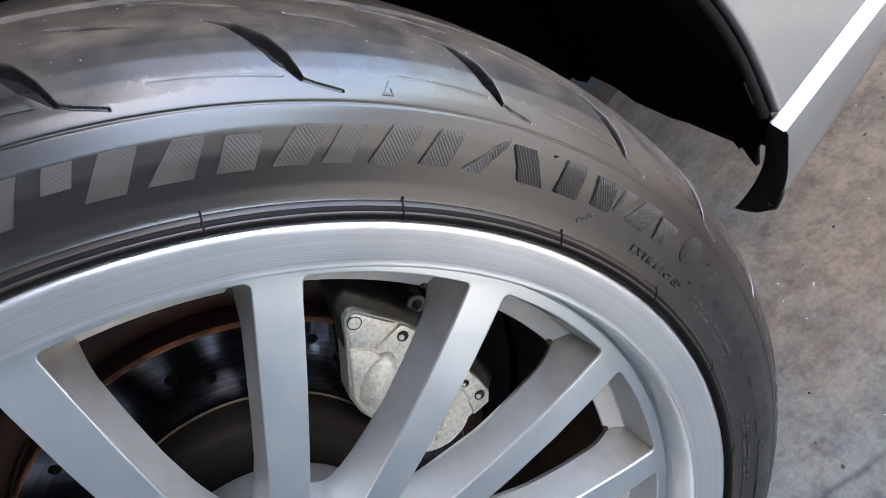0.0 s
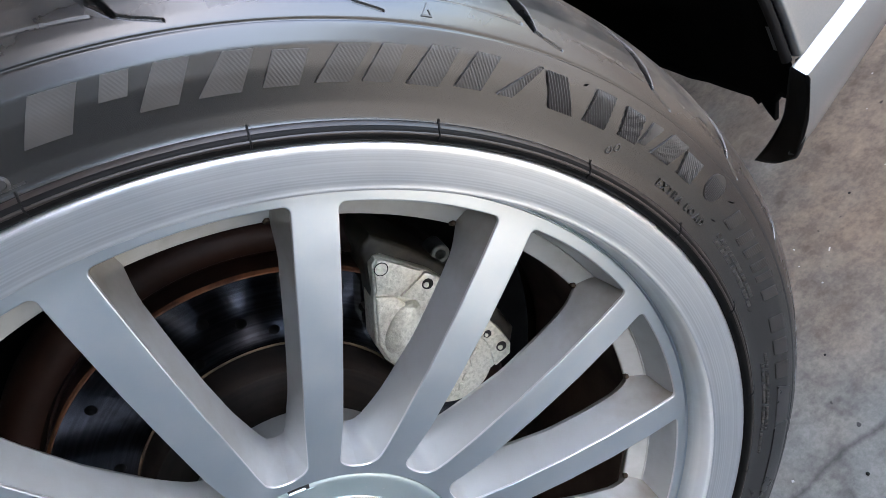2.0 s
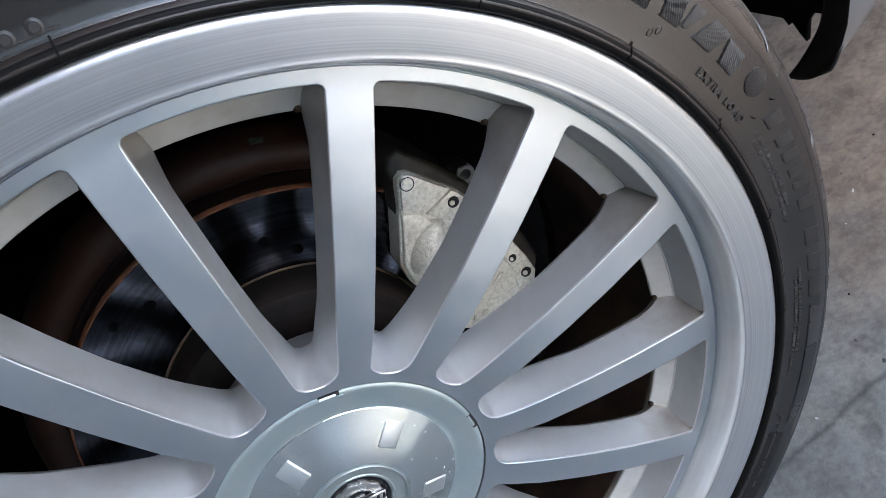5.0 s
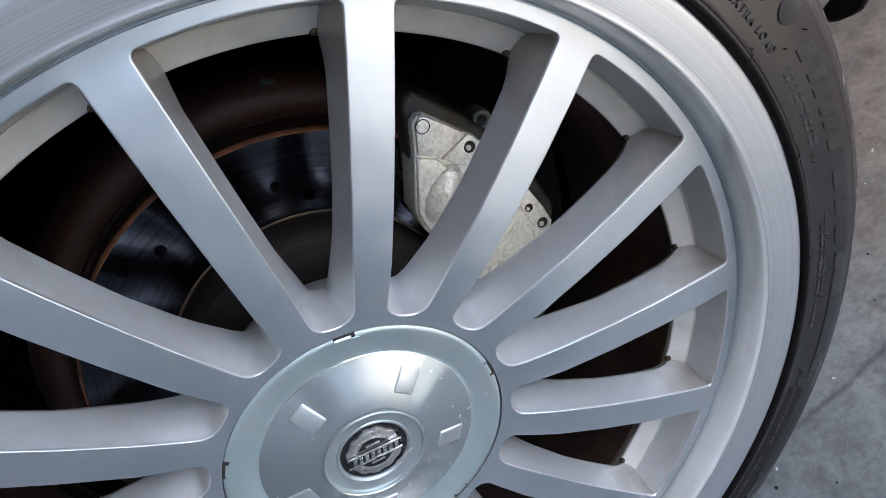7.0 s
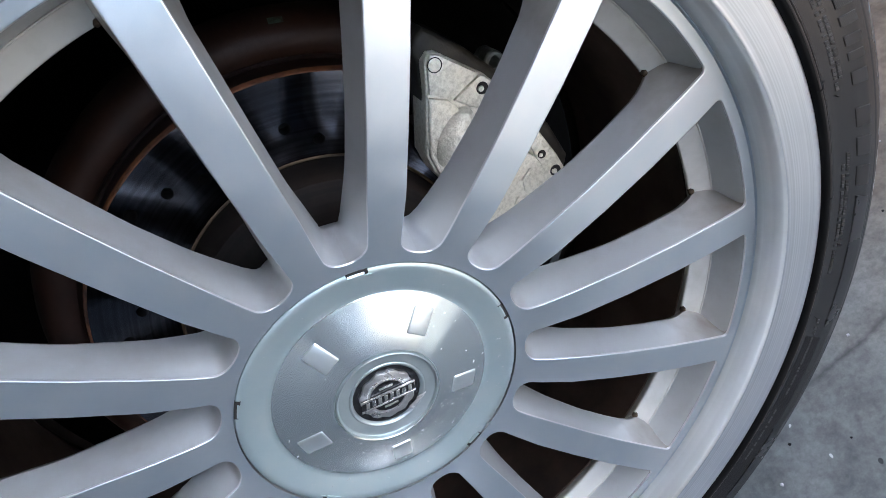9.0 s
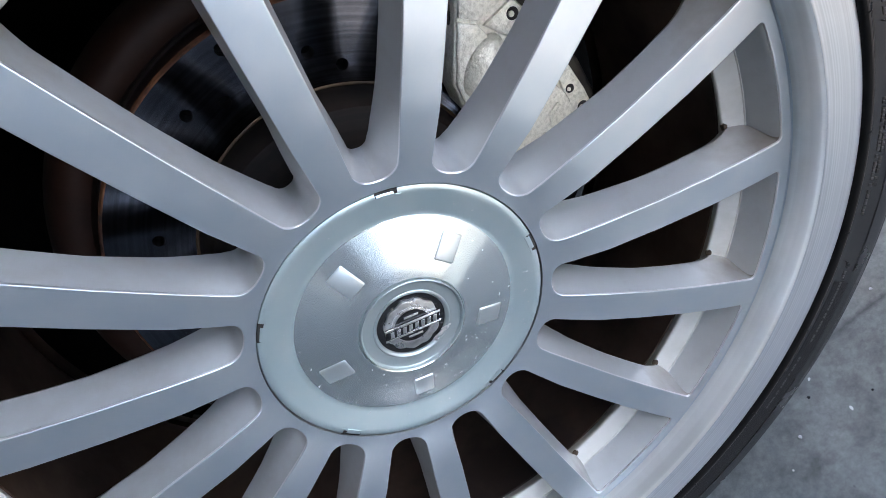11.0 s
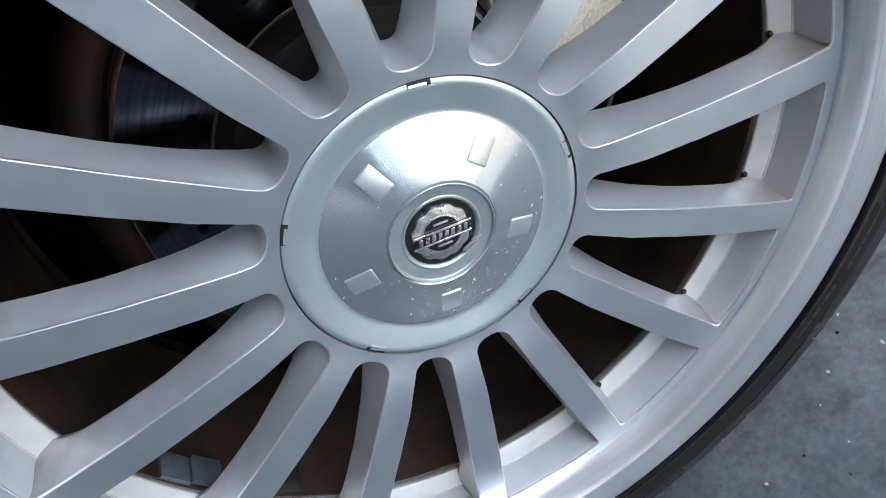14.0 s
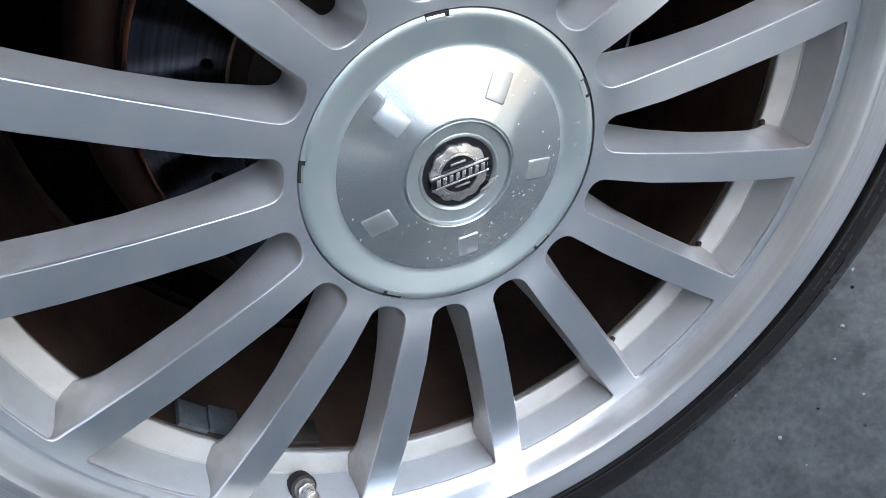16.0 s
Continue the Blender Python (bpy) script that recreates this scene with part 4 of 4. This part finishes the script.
def text_bars(a0, a1, r, tall, seed):
    """Plain short bars in place of a line of small writing."""
    rnd = random.Random(seed)
    bm = bmesh.new()
    a = a0
    while a > a1:
        w = rnd.choice((0.22, 0.3, 0.36, 0.5))
        vs = [bm.verts.new(on_tyre(x, rr, h)) for h in (-0.0002, 0.0004) for x, rr in ((a, r), (a - w, r), (a - w - 0.1, r + tall), (a - 0.1, r + tall))]
        bm.faces.new(vs[4:])
        for i in range(4):
            j = (i + 1) % 4
            bm.faces.new((vs[i], vs[j], vs[4 + j], vs[4 + i]))
        a -= w + rnd.choice((0.1, 0.14, 0.14, 0.5))
    return bm


for i, (a0, a1, r) in enumerate(((-0.6, -11.6, 0.2640), (-0.9, -12.6, 0.2612), (-21.6, -35.0, 0.2640), (-23.0, -38.6, 0.2612), (-46.0, -58.0, 0.2640), (-61.0, -70.0, 0.2625))):
    part("writing_line", text_bars(a0, a1, r, 0.0017, i), LETTER, tyre, "line of tiny raised marks", smooth=False)["kind"] = "stuff"
for r in (0.2506, 0.2534):       # two fine beads round the rim guard
    prof = []
    for i in range(7):
        t = math.pi * i / 6
        p = on_tyre(0.0, r + 0.0007 * math.cos(t), 0.00045 * math.sin(t) - 0.00015)
        prof.append((p.x, p.y))
    part("guard_bead", lathe(prof, 200), BEADSHEEN, tyre, "fine raised bead round the rim guard")
for i in range(24):              # moulding nibs across the rim guard
    a = 49.3 - 15.0 * i + 0.4 * math.sin(i * 2.3)
    bm = bmesh.new()
    rows = [[bm.verts.new(on_tyre(a + w, rr, h)) for w, h in ((-0.10, -0.0002), (-0.06, 0.0006), (0.06, 0.0006), (0.10, -0.0002))] for rr in np.linspace(0.2484, 0.2556, 9)]
    for p, q in zip(rows, rows[1:]):
        for j in range(3):
            bm.faces.new((p[j], p[j + 1], q[j + 1], q[j]))
    part("moulding_nib", bm, BEADRUB, tyre)
for a, r, h in ((22.7, 0.2806, 0.0012), (1.1, 0.2786, 0.0014), (1.3, 0.2670, 0.0012), (-13.6, 0.2612, 0.0012), (-45.7, 0.2625, 0.0012)):
    bm = rod(on_tyre(a, r, -0.0005), on_tyre(a, r, h), 0.0006, 10, 0.0003)
    part("vent_spew", bm, BEADRUB, tyre, "tiny rubber moulding hair")
for a, r in ((17.6, 0.2622), (16.9, 0.2645)):   # small looped mark
    ob = part("looped_mark", lathe([(0.0011, 0.0006), (0.0013, -0.0004), (0.0018, -0.0004), (0.0020, 0.0006)], 20), HATCH, tyre, "small looped moulded mark")
    ob.location, ob.scale = on_tyre(a, r, 0.0), (1.0, 1.0, 0.75)
bm = bmesh.new()                 # small triangle mark on the shoulder
for (a0, r0), (a1, r1) in (((36.9, 0.2884), (36.2, 0.2884)), ((36.9, 0.2884), (36.5, 0.2925)), ((36.2, 0.2884), (36.4, 0.2905))):
    d = 0.07 if r0 == r1 else 0.0
    vs = [on_tyre(a0, r0, h) for h in (-0.0002, 0.0004)] + [on_tyre(a1, r1, h) for h in (-0.0002, 0.0004)]
    ws = [on_tyre(a0 - 0.09 * (1 - d / 0.07), r0 + 0.0005 * d / 0.07, h) for h in (-0.0002, 0.0004)] + [on_tyre(a1 - 0.09 * (1 - d / 0.07), r1 + 0.0005 * d / 0.07, h) for h in (-0.0002, 0.0004)]
    v = [bm.verts.new(p) for p in vs + ws]
    for f in ((0, 1, 3, 2), (4, 6, 7, 5), (1, 5, 7, 3), (0, 4, 5, 1), (2, 3, 7, 6)):
        bm.faces.new([v[x] for x in f])
part("wear_mark", bm, LETTER, tyre, "small triangular wear mark", smooth=False)
# oval stamped recess with two bright plugs
part("stamp_rim", lathe([(0.2560, -0.0196), (0.2566, -0.0208), (0.2572, -0.0208), (0.2578, -0.0198)], 10, 63.6, 69), LETTER, tyre)
for a, r in ((64.9, 0.2588), (66.7, 0.2586), (68.4, 0.2586)):
    part("stamp_plug", lathe([(0.0026, 0.0008), (0.0024, -0.0005), (0.0016, -0.0007), (0.0014, -0.0003), (0.0, -0.0003)], 20), LETTER, tyre, "small round moulded plug").location = on_tyre(a, r, 0.0)

# ---- brake disc ----
disc = thing("brake_disc", (0, 0, Z0), "drilled steel brake disc with a rusty rim", "brake disc")
HOLES = []
for k in range(5):
    for a0, rows in ((46.6, (0.1015, 0.1110, 0.1203, 0.1298)), (72.6, (0.0990, 0.1085, 0.1177, 0.1272))):
        HOLES += [(r, a0 + 72 * k + 9.2 * i) for i, r in enumerate(rows)]
bm = bmesh.new()
edges, walls = [], []


def loop(cx, cz, r, n):
    vs = [bm.verts.new((cx + r * math.cos(2 * math.pi * i / n), 0.108, cz + r * math.sin(2 * math.pi * i / n))) for i in range(n)]
    es = [bm.edges.new((vs[i], vs[(i + 1) % n])) for i in range(n)]
    return vs, es


for r, n in ((0.0918, 120), (0.1380, 160)):
    edges += loop(0, 0, r, n)[1]
for r, a in HOLES:
    p = polar(r, a, 0)
    vs, es = loop(p.x, p.z, 0.0034, 16)
    edges += es
    walls.append(vs)
bmesh.ops.triangle_fill(bm, use_beauty=True, use_dissolve=False, edges=edges)
# near-black hole walls and bottoms: the shade inside is put into the colour
for vs in walls:
    back = [bm.verts.new(v.co + Vector((0, 0.012, 0))) for v in vs]
    for i in range(16):
        j = (i + 1) % 16
        bm.faces.new((vs[i], vs[j], back[j], back[i])).material_index = 1
    bm.faces.new(back).material_index = 1
part("friction_ring", bm, STEEL, disc, "scored steel friction ring with drilled holes", sharp=30).data.materials.append(NEARBLACK)
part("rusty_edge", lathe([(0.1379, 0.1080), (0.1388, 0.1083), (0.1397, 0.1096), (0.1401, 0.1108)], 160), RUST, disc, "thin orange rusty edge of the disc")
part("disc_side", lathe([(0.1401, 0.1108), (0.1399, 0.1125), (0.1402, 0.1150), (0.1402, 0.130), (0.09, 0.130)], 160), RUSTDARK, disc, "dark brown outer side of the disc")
part("hat_edge", lathe([(0.0917, 0.1081), (0.0921, 0.1074), (0.0912, 0.1068), (0.0902, 0.1078)], 120), HATEDGE, disc, "yellow-brown rusty hat shoulder with its lit band in the colour")
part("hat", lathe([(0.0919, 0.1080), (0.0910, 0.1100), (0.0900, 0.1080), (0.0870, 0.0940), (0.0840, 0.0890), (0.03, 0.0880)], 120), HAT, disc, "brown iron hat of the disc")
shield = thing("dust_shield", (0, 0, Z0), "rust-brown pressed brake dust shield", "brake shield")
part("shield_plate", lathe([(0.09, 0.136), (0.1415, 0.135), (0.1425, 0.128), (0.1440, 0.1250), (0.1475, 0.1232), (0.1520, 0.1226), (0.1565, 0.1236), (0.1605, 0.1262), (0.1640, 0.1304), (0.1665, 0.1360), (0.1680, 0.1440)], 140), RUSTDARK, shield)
ob = part("paint_dab", lathe([(0.1612, 0.1264), (0.1626, 0.1282), (0.1638, 0.1296)], 12, 49.4, 52.2), CHALK, shield, "faint green paint dab")

# ---- brake caliper ----
caliper = thing("brake_caliper", (0, 0, 0), "silver-painted cast brake caliper with dark bridge", "brake caliper")
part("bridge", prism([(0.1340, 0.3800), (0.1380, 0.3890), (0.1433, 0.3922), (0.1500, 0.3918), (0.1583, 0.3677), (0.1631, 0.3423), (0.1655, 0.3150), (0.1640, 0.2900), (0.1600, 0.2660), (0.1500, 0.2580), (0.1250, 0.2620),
                      (0.1000, 0.2760), (0.0990, 0.3320), (0.1030, 0.3440), (0.1240, 0.3680)], 0.0905, 0.1500, 0.004, 3), CALDARK, caliper, "dark bridge of the caliper")
part("body", prism([(0.1372, 0.3822), (0.1420, 0.3832), (0.1452, 0.3803), (0.1537, 0.3561), (0.1556, 0.3505), (0.1567, 0.3400), (0.1575, 0.3250), (0.1570, 0.3080), (0.1540, 0.2950), (0.1545, 0.2792), (0.1520, 0.2662),
                    (0.1460, 0.2600), (0.1250, 0.2640), (0.1030, 0.2740), (0.0980, 0.2788), (0.0970, 0.3000), (0.0968, 0.3308), (0.1010, 0.3440), (0.1216, 0.3654), (0.1264, 0.3694)], 0.0846, 0.104, 0.0020, 3), CALIPER, caliper, "rough cast silver caliper body")
part("upper_plate", prism([(0.1380, 0.3812), (0.1420, 0.3821), (0.1445, 0.3797), (0.1527, 0.3566), (0.1330, 0.3592), (0.1268, 0.3680)], 0.0826, 0.0850, 0.0011), CALIPER, caliper)
part("ear_plate", prism([(0.1534, 0.3534), (0.1549, 0.3500), (0.1556, 0.3440), (0.1560, 0.3330), (0.1450, 0.3290), (0.1385, 0.3430), (0.1338, 0.3548)], 0.0826, 0.0850, 0.0011), CALIPER, caliper)
part("lower_plate", prism([(0.1252, 0.3672), (0.1318, 0.3580), (0.1322, 0.3540), (0.1330, 0.3400), (0.1240, 0.3180), (0.1010, 0.3120), (0.0984, 0.3308), (0.1024, 0.3432), (0.1225, 0.3645)], 0.0822, 0.0850, 0.0016), CALIPER, caliper)
bm = bmesh.new()
bmesh.ops.create_uvsphere(bm, u_segments=32, v_segments=16, radius=1, matrix=Matrix.Translation((0.1195, 0.0850, 0.3390)) @ spin(20) @ Matrix.Diagonal((0.0185, 0.0085, 0.0105, 1)))
part("piston_bulge", bm, CALIPER, caliper, "rounded piston housing")
bm = lathe([(0.0258, 0.0850), (0.0256, 0.0818), (0.0248, 0.0808), (0.0, 0.0806)], 64)
bmesh.ops.translate(bm, vec=(0.1180, 0, 0.2890), verts=bm.verts)
part("piston_boss", bm, CALIPER, caliper, "round raised boss")
part("foot_plate", prism([(0.1556, 0.3000), (0.1540, 0.2792), (0.1516, 0.2668), (0.1462, 0.2612), (0.1340, 0.2630), (0.1420, 0.2800), (0.1460, 0.2980)], 0.0828, 0.0850, 0.0011), CALIPER, caliper)


def bolt(x, z, r, hole):
    """A round pin, or a flat disc that stands for a hole with a raised pin in it."""
    if hole:
        bm = lathe([(r + 0.0006, 0.0828), (r + 0.0004, 0.0822), (r, 0.0824), (r - 0.0004, 0.0822), (r - 0.0006, 0.0819), (0.0, 0.0819)], 24)
    else:
        bm = lathe([(r, 0.0829), (r, 0.0823), (r - 0.0006, 0.0823), (r - 0.0008, 0.0829), (r - 0.0014, 0.0829), (r - 0.0016, 0.0822), (0.0, 0.0822)], 28)
    bmesh.ops.translate(bm, vec=(x, 0, z), verts=bm.verts)
    return bm


bm = lathe([(0.0062, 0.112), (0.0062, 0.0985), (0.0054, 0.0975), (0.0036, 0.0975), (0.0030, 0.0985), (0.0030, 0.108), (0.0, 0.108)], 28)
bmesh.ops.translate(bm, vec=(0.1662, 0, 0.3440), verts=bm.verts)
part("bracket_ear", bm, EAR, caliper, "grey drilled ear of the bracket")
pin = part("pin", bolt(0.1397, 0.3773, 0.0042, False), CALIPER, caliper, "round pin head")
# dark ring: the shade of the pin's groove put into the colour
bm = lathe([(0.0042, 0.0830), (0.0042, 0.08225), (0.0036, 0.08225), (0.0036, 0.0830)], 28)
bmesh.ops.translate(bm, vec=(0.1397, 0, 0.3773), verts=bm.verts)
part("groove", bm, IRON, pin, "dark ring standing for the shade in the pin's groove")
# dark discs carry the holes' shade in their colour, each with a raised end
for x, z, r in ((0.1492, 0.3472, 0.0030), (0.1473, 0.2873, 0.0021), (0.1465, 0.2716, 0.0030)):
    b = part("bolt_hole", bolt(x, z, r, True), IRON, caliper, "dark disc standing for a bolt hole's shade")
    bm = lathe([(r * 0.6, 0.0822), (r * 0.5, 0.0812), (0.0, 0.0812)], 16)
    bmesh.ops.translate(bm, vec=(x - 0.0008, 0, z + 0.0007), verts=bm.verts)
    part("bolt_end", bm, CALIPER, b)
for x, z, a, ln, wd in ((0.1075, 0.3395, 55, 0.0090, 0.0014), (0.1060, 0.3350, 55, 0.0075, 0.0013), (0.1095, 0.3320, 50, 0.0060, 0.0013), (0.1322, 0.2868, 10, 0.0090, 0.0030), (0.1270, 0.2830, 60, 0.0060, 0.0016),
                       (0.1174, 0.2785, 20, 0.0060, 0.0040), (0.1100, 0.2760, 30, 0.0050, 0.0034), (0.1040, 0.2790, 30, 0.0044, 0.0030)):
    m = Matrix.Translation((x, 0.0820 if z > 0.32 else 0.0804, z)) @ spin(a)
    part("cast_mark", block(ln, 0.0016, wd, m, 0.0005), CALIPER, caliper)

# ---- car body ----
car = thing("car_body", (0, 0, 0), "silver painted car body side round the wheel arch", "car")


def arch(a):
    return ramp(a, [(-2, 0.3605), (0.2, 0.3618), (2.7, 0.3642), (5.9, 0.3676), (8.8, 0.3698), (12.5, 0.3716), (30, 0.374), (90, 0.376), (180, 0.376)])


def side_y(x):
    return 0.010 + max(0.0, x - 0.36) * 0.10 + max(0.0, x - 0.60) ** 2 * 0.5


bm = bmesh.new()
rows = []
for i in range(91):
    a = 0.46 + 178.8 * i / 90
    r0 = arch(a)
    ca, sa = math.cos(radians(a)), math.sin(radians(a))
    far = min((0.95 if ca > 0 else 1.2) / max(abs(ca), 1e-6), 0.45 / max(sa, 1e-6)) if a not in (0,) else 0.95
    row = [(r0 + 0.0022, 0.018), (r0 + 0.0006, 0.0060), (r0 + 0.0007, 0.0030), (r0 + 0.0012, 0.0012), (r0 + 0.0022, 0.0004), (r0 + 0.0036, 0.0), (r0 + 0.008, 0.0)]
    row += [(r0 + 0.008 + (far - r0 - 0.008) * t, 0.0) for t in (0.05, 0.12, 0.25, 0.5, 0.75, 1.0)]
    rows.append([bm.verts.new((r * ca, side_y(r * ca) + d, Z0 + r * sa)) for r, d in row])
for p, q in zip(rows, rows[1:]):
    for j in range(len(p) - 1):
        bm.faces.new((p[j], p[j + 1], q[j + 1], q[j]))
part("wing_panel", bm, PAINT, car, "silver painted panel with rolled arch edge", sharp=60)
bm = bmesh.new()
sect = [(0.0010, 0.3188), (0.0002, 0.3186), (-0.0006, 0.3181), (-0.0046, 0.3130), (-0.0050, 0.3124), (-0.0049, 0.3090), (-0.0040, 0.2980), (-0.0006, 0.2840), (0.0050, 0.2710), (0.0112, 0.2606), (0.0140, 0.2570), (0.0180, 0.2556), (0.0186, 0.2566)]
rows = []
for i in range(40):
    t = (i / 39) ** 1.6
    row = []
    for dy, z in sect:
        x0 = ramp(z, [(0.2542, 0.3425), (0.2706, 0.3480), (0.2982, 0.3540), (0.3098, 0.3590), (0.3122, 0.3586), (0.3134, 0.3568), (0.3160, 0.3560), (0.3188, 0.3566)])
        x = x0 + (0.95 - x0) * t
        row.append(bm.verts.new((x, side_y(x) + dy, z + max(0.0, x - 0.342) * 0.10 * smooth((0.300 - z) / 0.03))))
    rows.append(row)
for p, q in zip(rows, rows[1:]):
    for j in range(len(p) - 1):
        bm.faces.new((p[j], p[j + 1], q[j + 1], q[j]))
part("bumper_skirt", bm, PAINT, car, "silver bumper skirt with a bright ledge", sharp=14)
bm = bmesh.new()
rows = [((0.3612, 0.0125, 0.3185), (0.3650, 0.020, 0.3090), (0.3695, 0.031, 0.2990)), ((0.3592, 0.0062, 0.3105), (0.3608, 0.017, 0.3000), (0.3615, 0.030, 0.2905)),
        ((0.3543, 0.0066, 0.2978), (0.3550, 0.018, 0.2880), (0.3553, 0.031, 0.2785)), ((0.3482, 0.0164, 0.2706), (0.3495, 0.026, 0.2670), (0.3505, 0.036, 0.2690)),
        ((0.3440, 0.0215, 0.2590), (0.3440, 0.034, 0.2500), (0.3440, 0.0445, 0.2560)), ((0.3425, 0.0250, 0.2556), (0.3410, 0.040, 0.2420), (0.3372, 0.053, 0.2463))]
vs = [[bm.verts.new(p) for p in row] for row in rows]
for p, q in zip(vs, vs[1:]):
    for j in range(2):
        bm.faces.new((p[j], p[j + 1], q[j + 1], q[j]))
ob = part("bumper_return", bm, PLASTIC, car, "black plastic return edge of the bumper", sharp=None)
md = ob.modifiers.new("round", 'SUBSURF')
md.levels = md.render_levels = 2
md.boundary_smooth = 'PRESERVE_CORNERS'
md = ob.modifiers.new("thick", 'SOLIDIFY')
md.thickness, md.offset = 0.0022, 1
bm = bmesh.new()
rows = []
for i in range(121):
    a = 0.3 + 179.4 * i / 120
    r0 = arch(a)
    ca, sa = math.cos(radians(a)), math.sin(radians(a))
    rows.append([bm.verts.new((r * ca, side_y(r * ca) + d, Z0 + r * sa)) for r, d in ((r0 + 0.0008, 0.0100), (r0 + 0.0002, 0.0052), (r0 - 0.0010, 0.0042), (r0 - 0.0030, 0.0050), (r0 - 0.0040, 0.0066), (r0 - 0.0040, 0.0085))])
for p, q in zip(rows, rows[1:]):
    for j in range(len(p) - 1):
        bm.faces.new((p[j], p[j + 1], q[j + 1], q[j]))
part("arch_lip", bm, PLASTIC, car, "black plastic wheel arch lip", sharp=50)
bm = lathe([(0.3700, 0.016), (0.3660, 0.022), (0.3650, 0.034), (0.3820, 0.054)], 90, 3.0, 180)
bmesh.ops.translate(bm, vec=(0, 0, Z0), verts=bm.verts)
part("arch_return", bm, LINER, car, "black felt behind the arch lip")
bm = bmesh.new()
TORN = [(0.044, -3.0), (0.050, -8.0), (0.056, -8.9), (0.063, -9.0), (0.070, -10.2), (0.075, -12.6), (0.080, -11.8), (0.084, -10.8), (0.088, -11.3), (0.092, -10.6), (0.12, -10.9), (0.16, -11.2), (0.20, -10.4), (0.22, -8.9), (0.25, -8.1), (0.262, -9.6), (0.28, -9.8)]
rows = []
for y in sorted({round(p[0], 4) for p in TORN} | {0.06, 0.078, 0.1, 0.14, 0.18, 0.24}):
    a0 = ramp(y, TORN)
    rr = 0.380 + 0.012 * min(1.0, (y - 0.044) / 0.1)
    rows.append([bm.verts.new(Vector((0, 0, Z0)) + polar(rr, a0 + (196 - a0) * (j / 70) ** 1.3, y)) for j in range(71)])
for p, q in zip(rows, rows[1:]):
    for j in range(70):
        bm.faces.new((p[j], p[j + 1], q[j + 1], q[j]))
ob = part("arch_liner", bm, LINER, car, "black felt wheel arch liner with a torn lower edge")
md = ob.modifiers.new("thick", 'SOLIDIFY')
md.thickness, md.offset = 0.003, 1
bm = lathe([(0.300, 0.286), (0.02, 0.286)], 60)
lathe([(0.393, 0.279), (0.392, 0.2845), (0.29, 0.2845)], 60, -9.5, 200, bm)
bmesh.ops.translate(bm, vec=(0, 0, Z0), verts=bm.verts)
part("inner_wing", bm, LINER, car, "black inner wing behind the wheel")
part("axle_carrier", rod((0, 0.140, Z0), (0, 0.285, Z0), 0.085, 32, 0.10, 0.01), IRON, car, "dark iron wheel carrier")
bm = bmesh.new()
vs = [bm.verts.new(p) for p in ((-1.2, 0.29, 0.20), (0.93, 0.29, 0.20), (0.93, 1.65, 0.20), (-1.2, 1.65, 0.20), (-1.2, 0.29, 0.22), (0.93, 0.29, 0.22), (0.93, 1.65, 0.22), (-1.2, 1.65, 0.22))]
for f in ((0, 1, 2, 3), (4, 7, 6, 5), (0, 4, 5, 1), (1, 5, 6, 2), (2, 6, 7, 3), (3, 7, 4, 0)):
    bm.faces.new([vs[i] for i in f])
part("underbody", bm, IRON, car, "dark underside of the car")
bm = bmesh.new()
rows = []
for i in range(25):
    x = -1.2 + 2.15 * i / 24
    rows.append([bm.verts.new((x, y, z)) for y, z in ((side_y(x), 0.766), (0.06, 0.80), (0.30, 0.83), (0.85, 0.85), (1.40, 0.83), (1.66, 0.77), (1.70, 0.30))])
for p, q in zip(rows, rows[1:]):
    for j in range(6):
        bm.faces.new((p[j], p[j + 1], q[j + 1], q[j]))
part("upper_body", bm, PAINT, car)
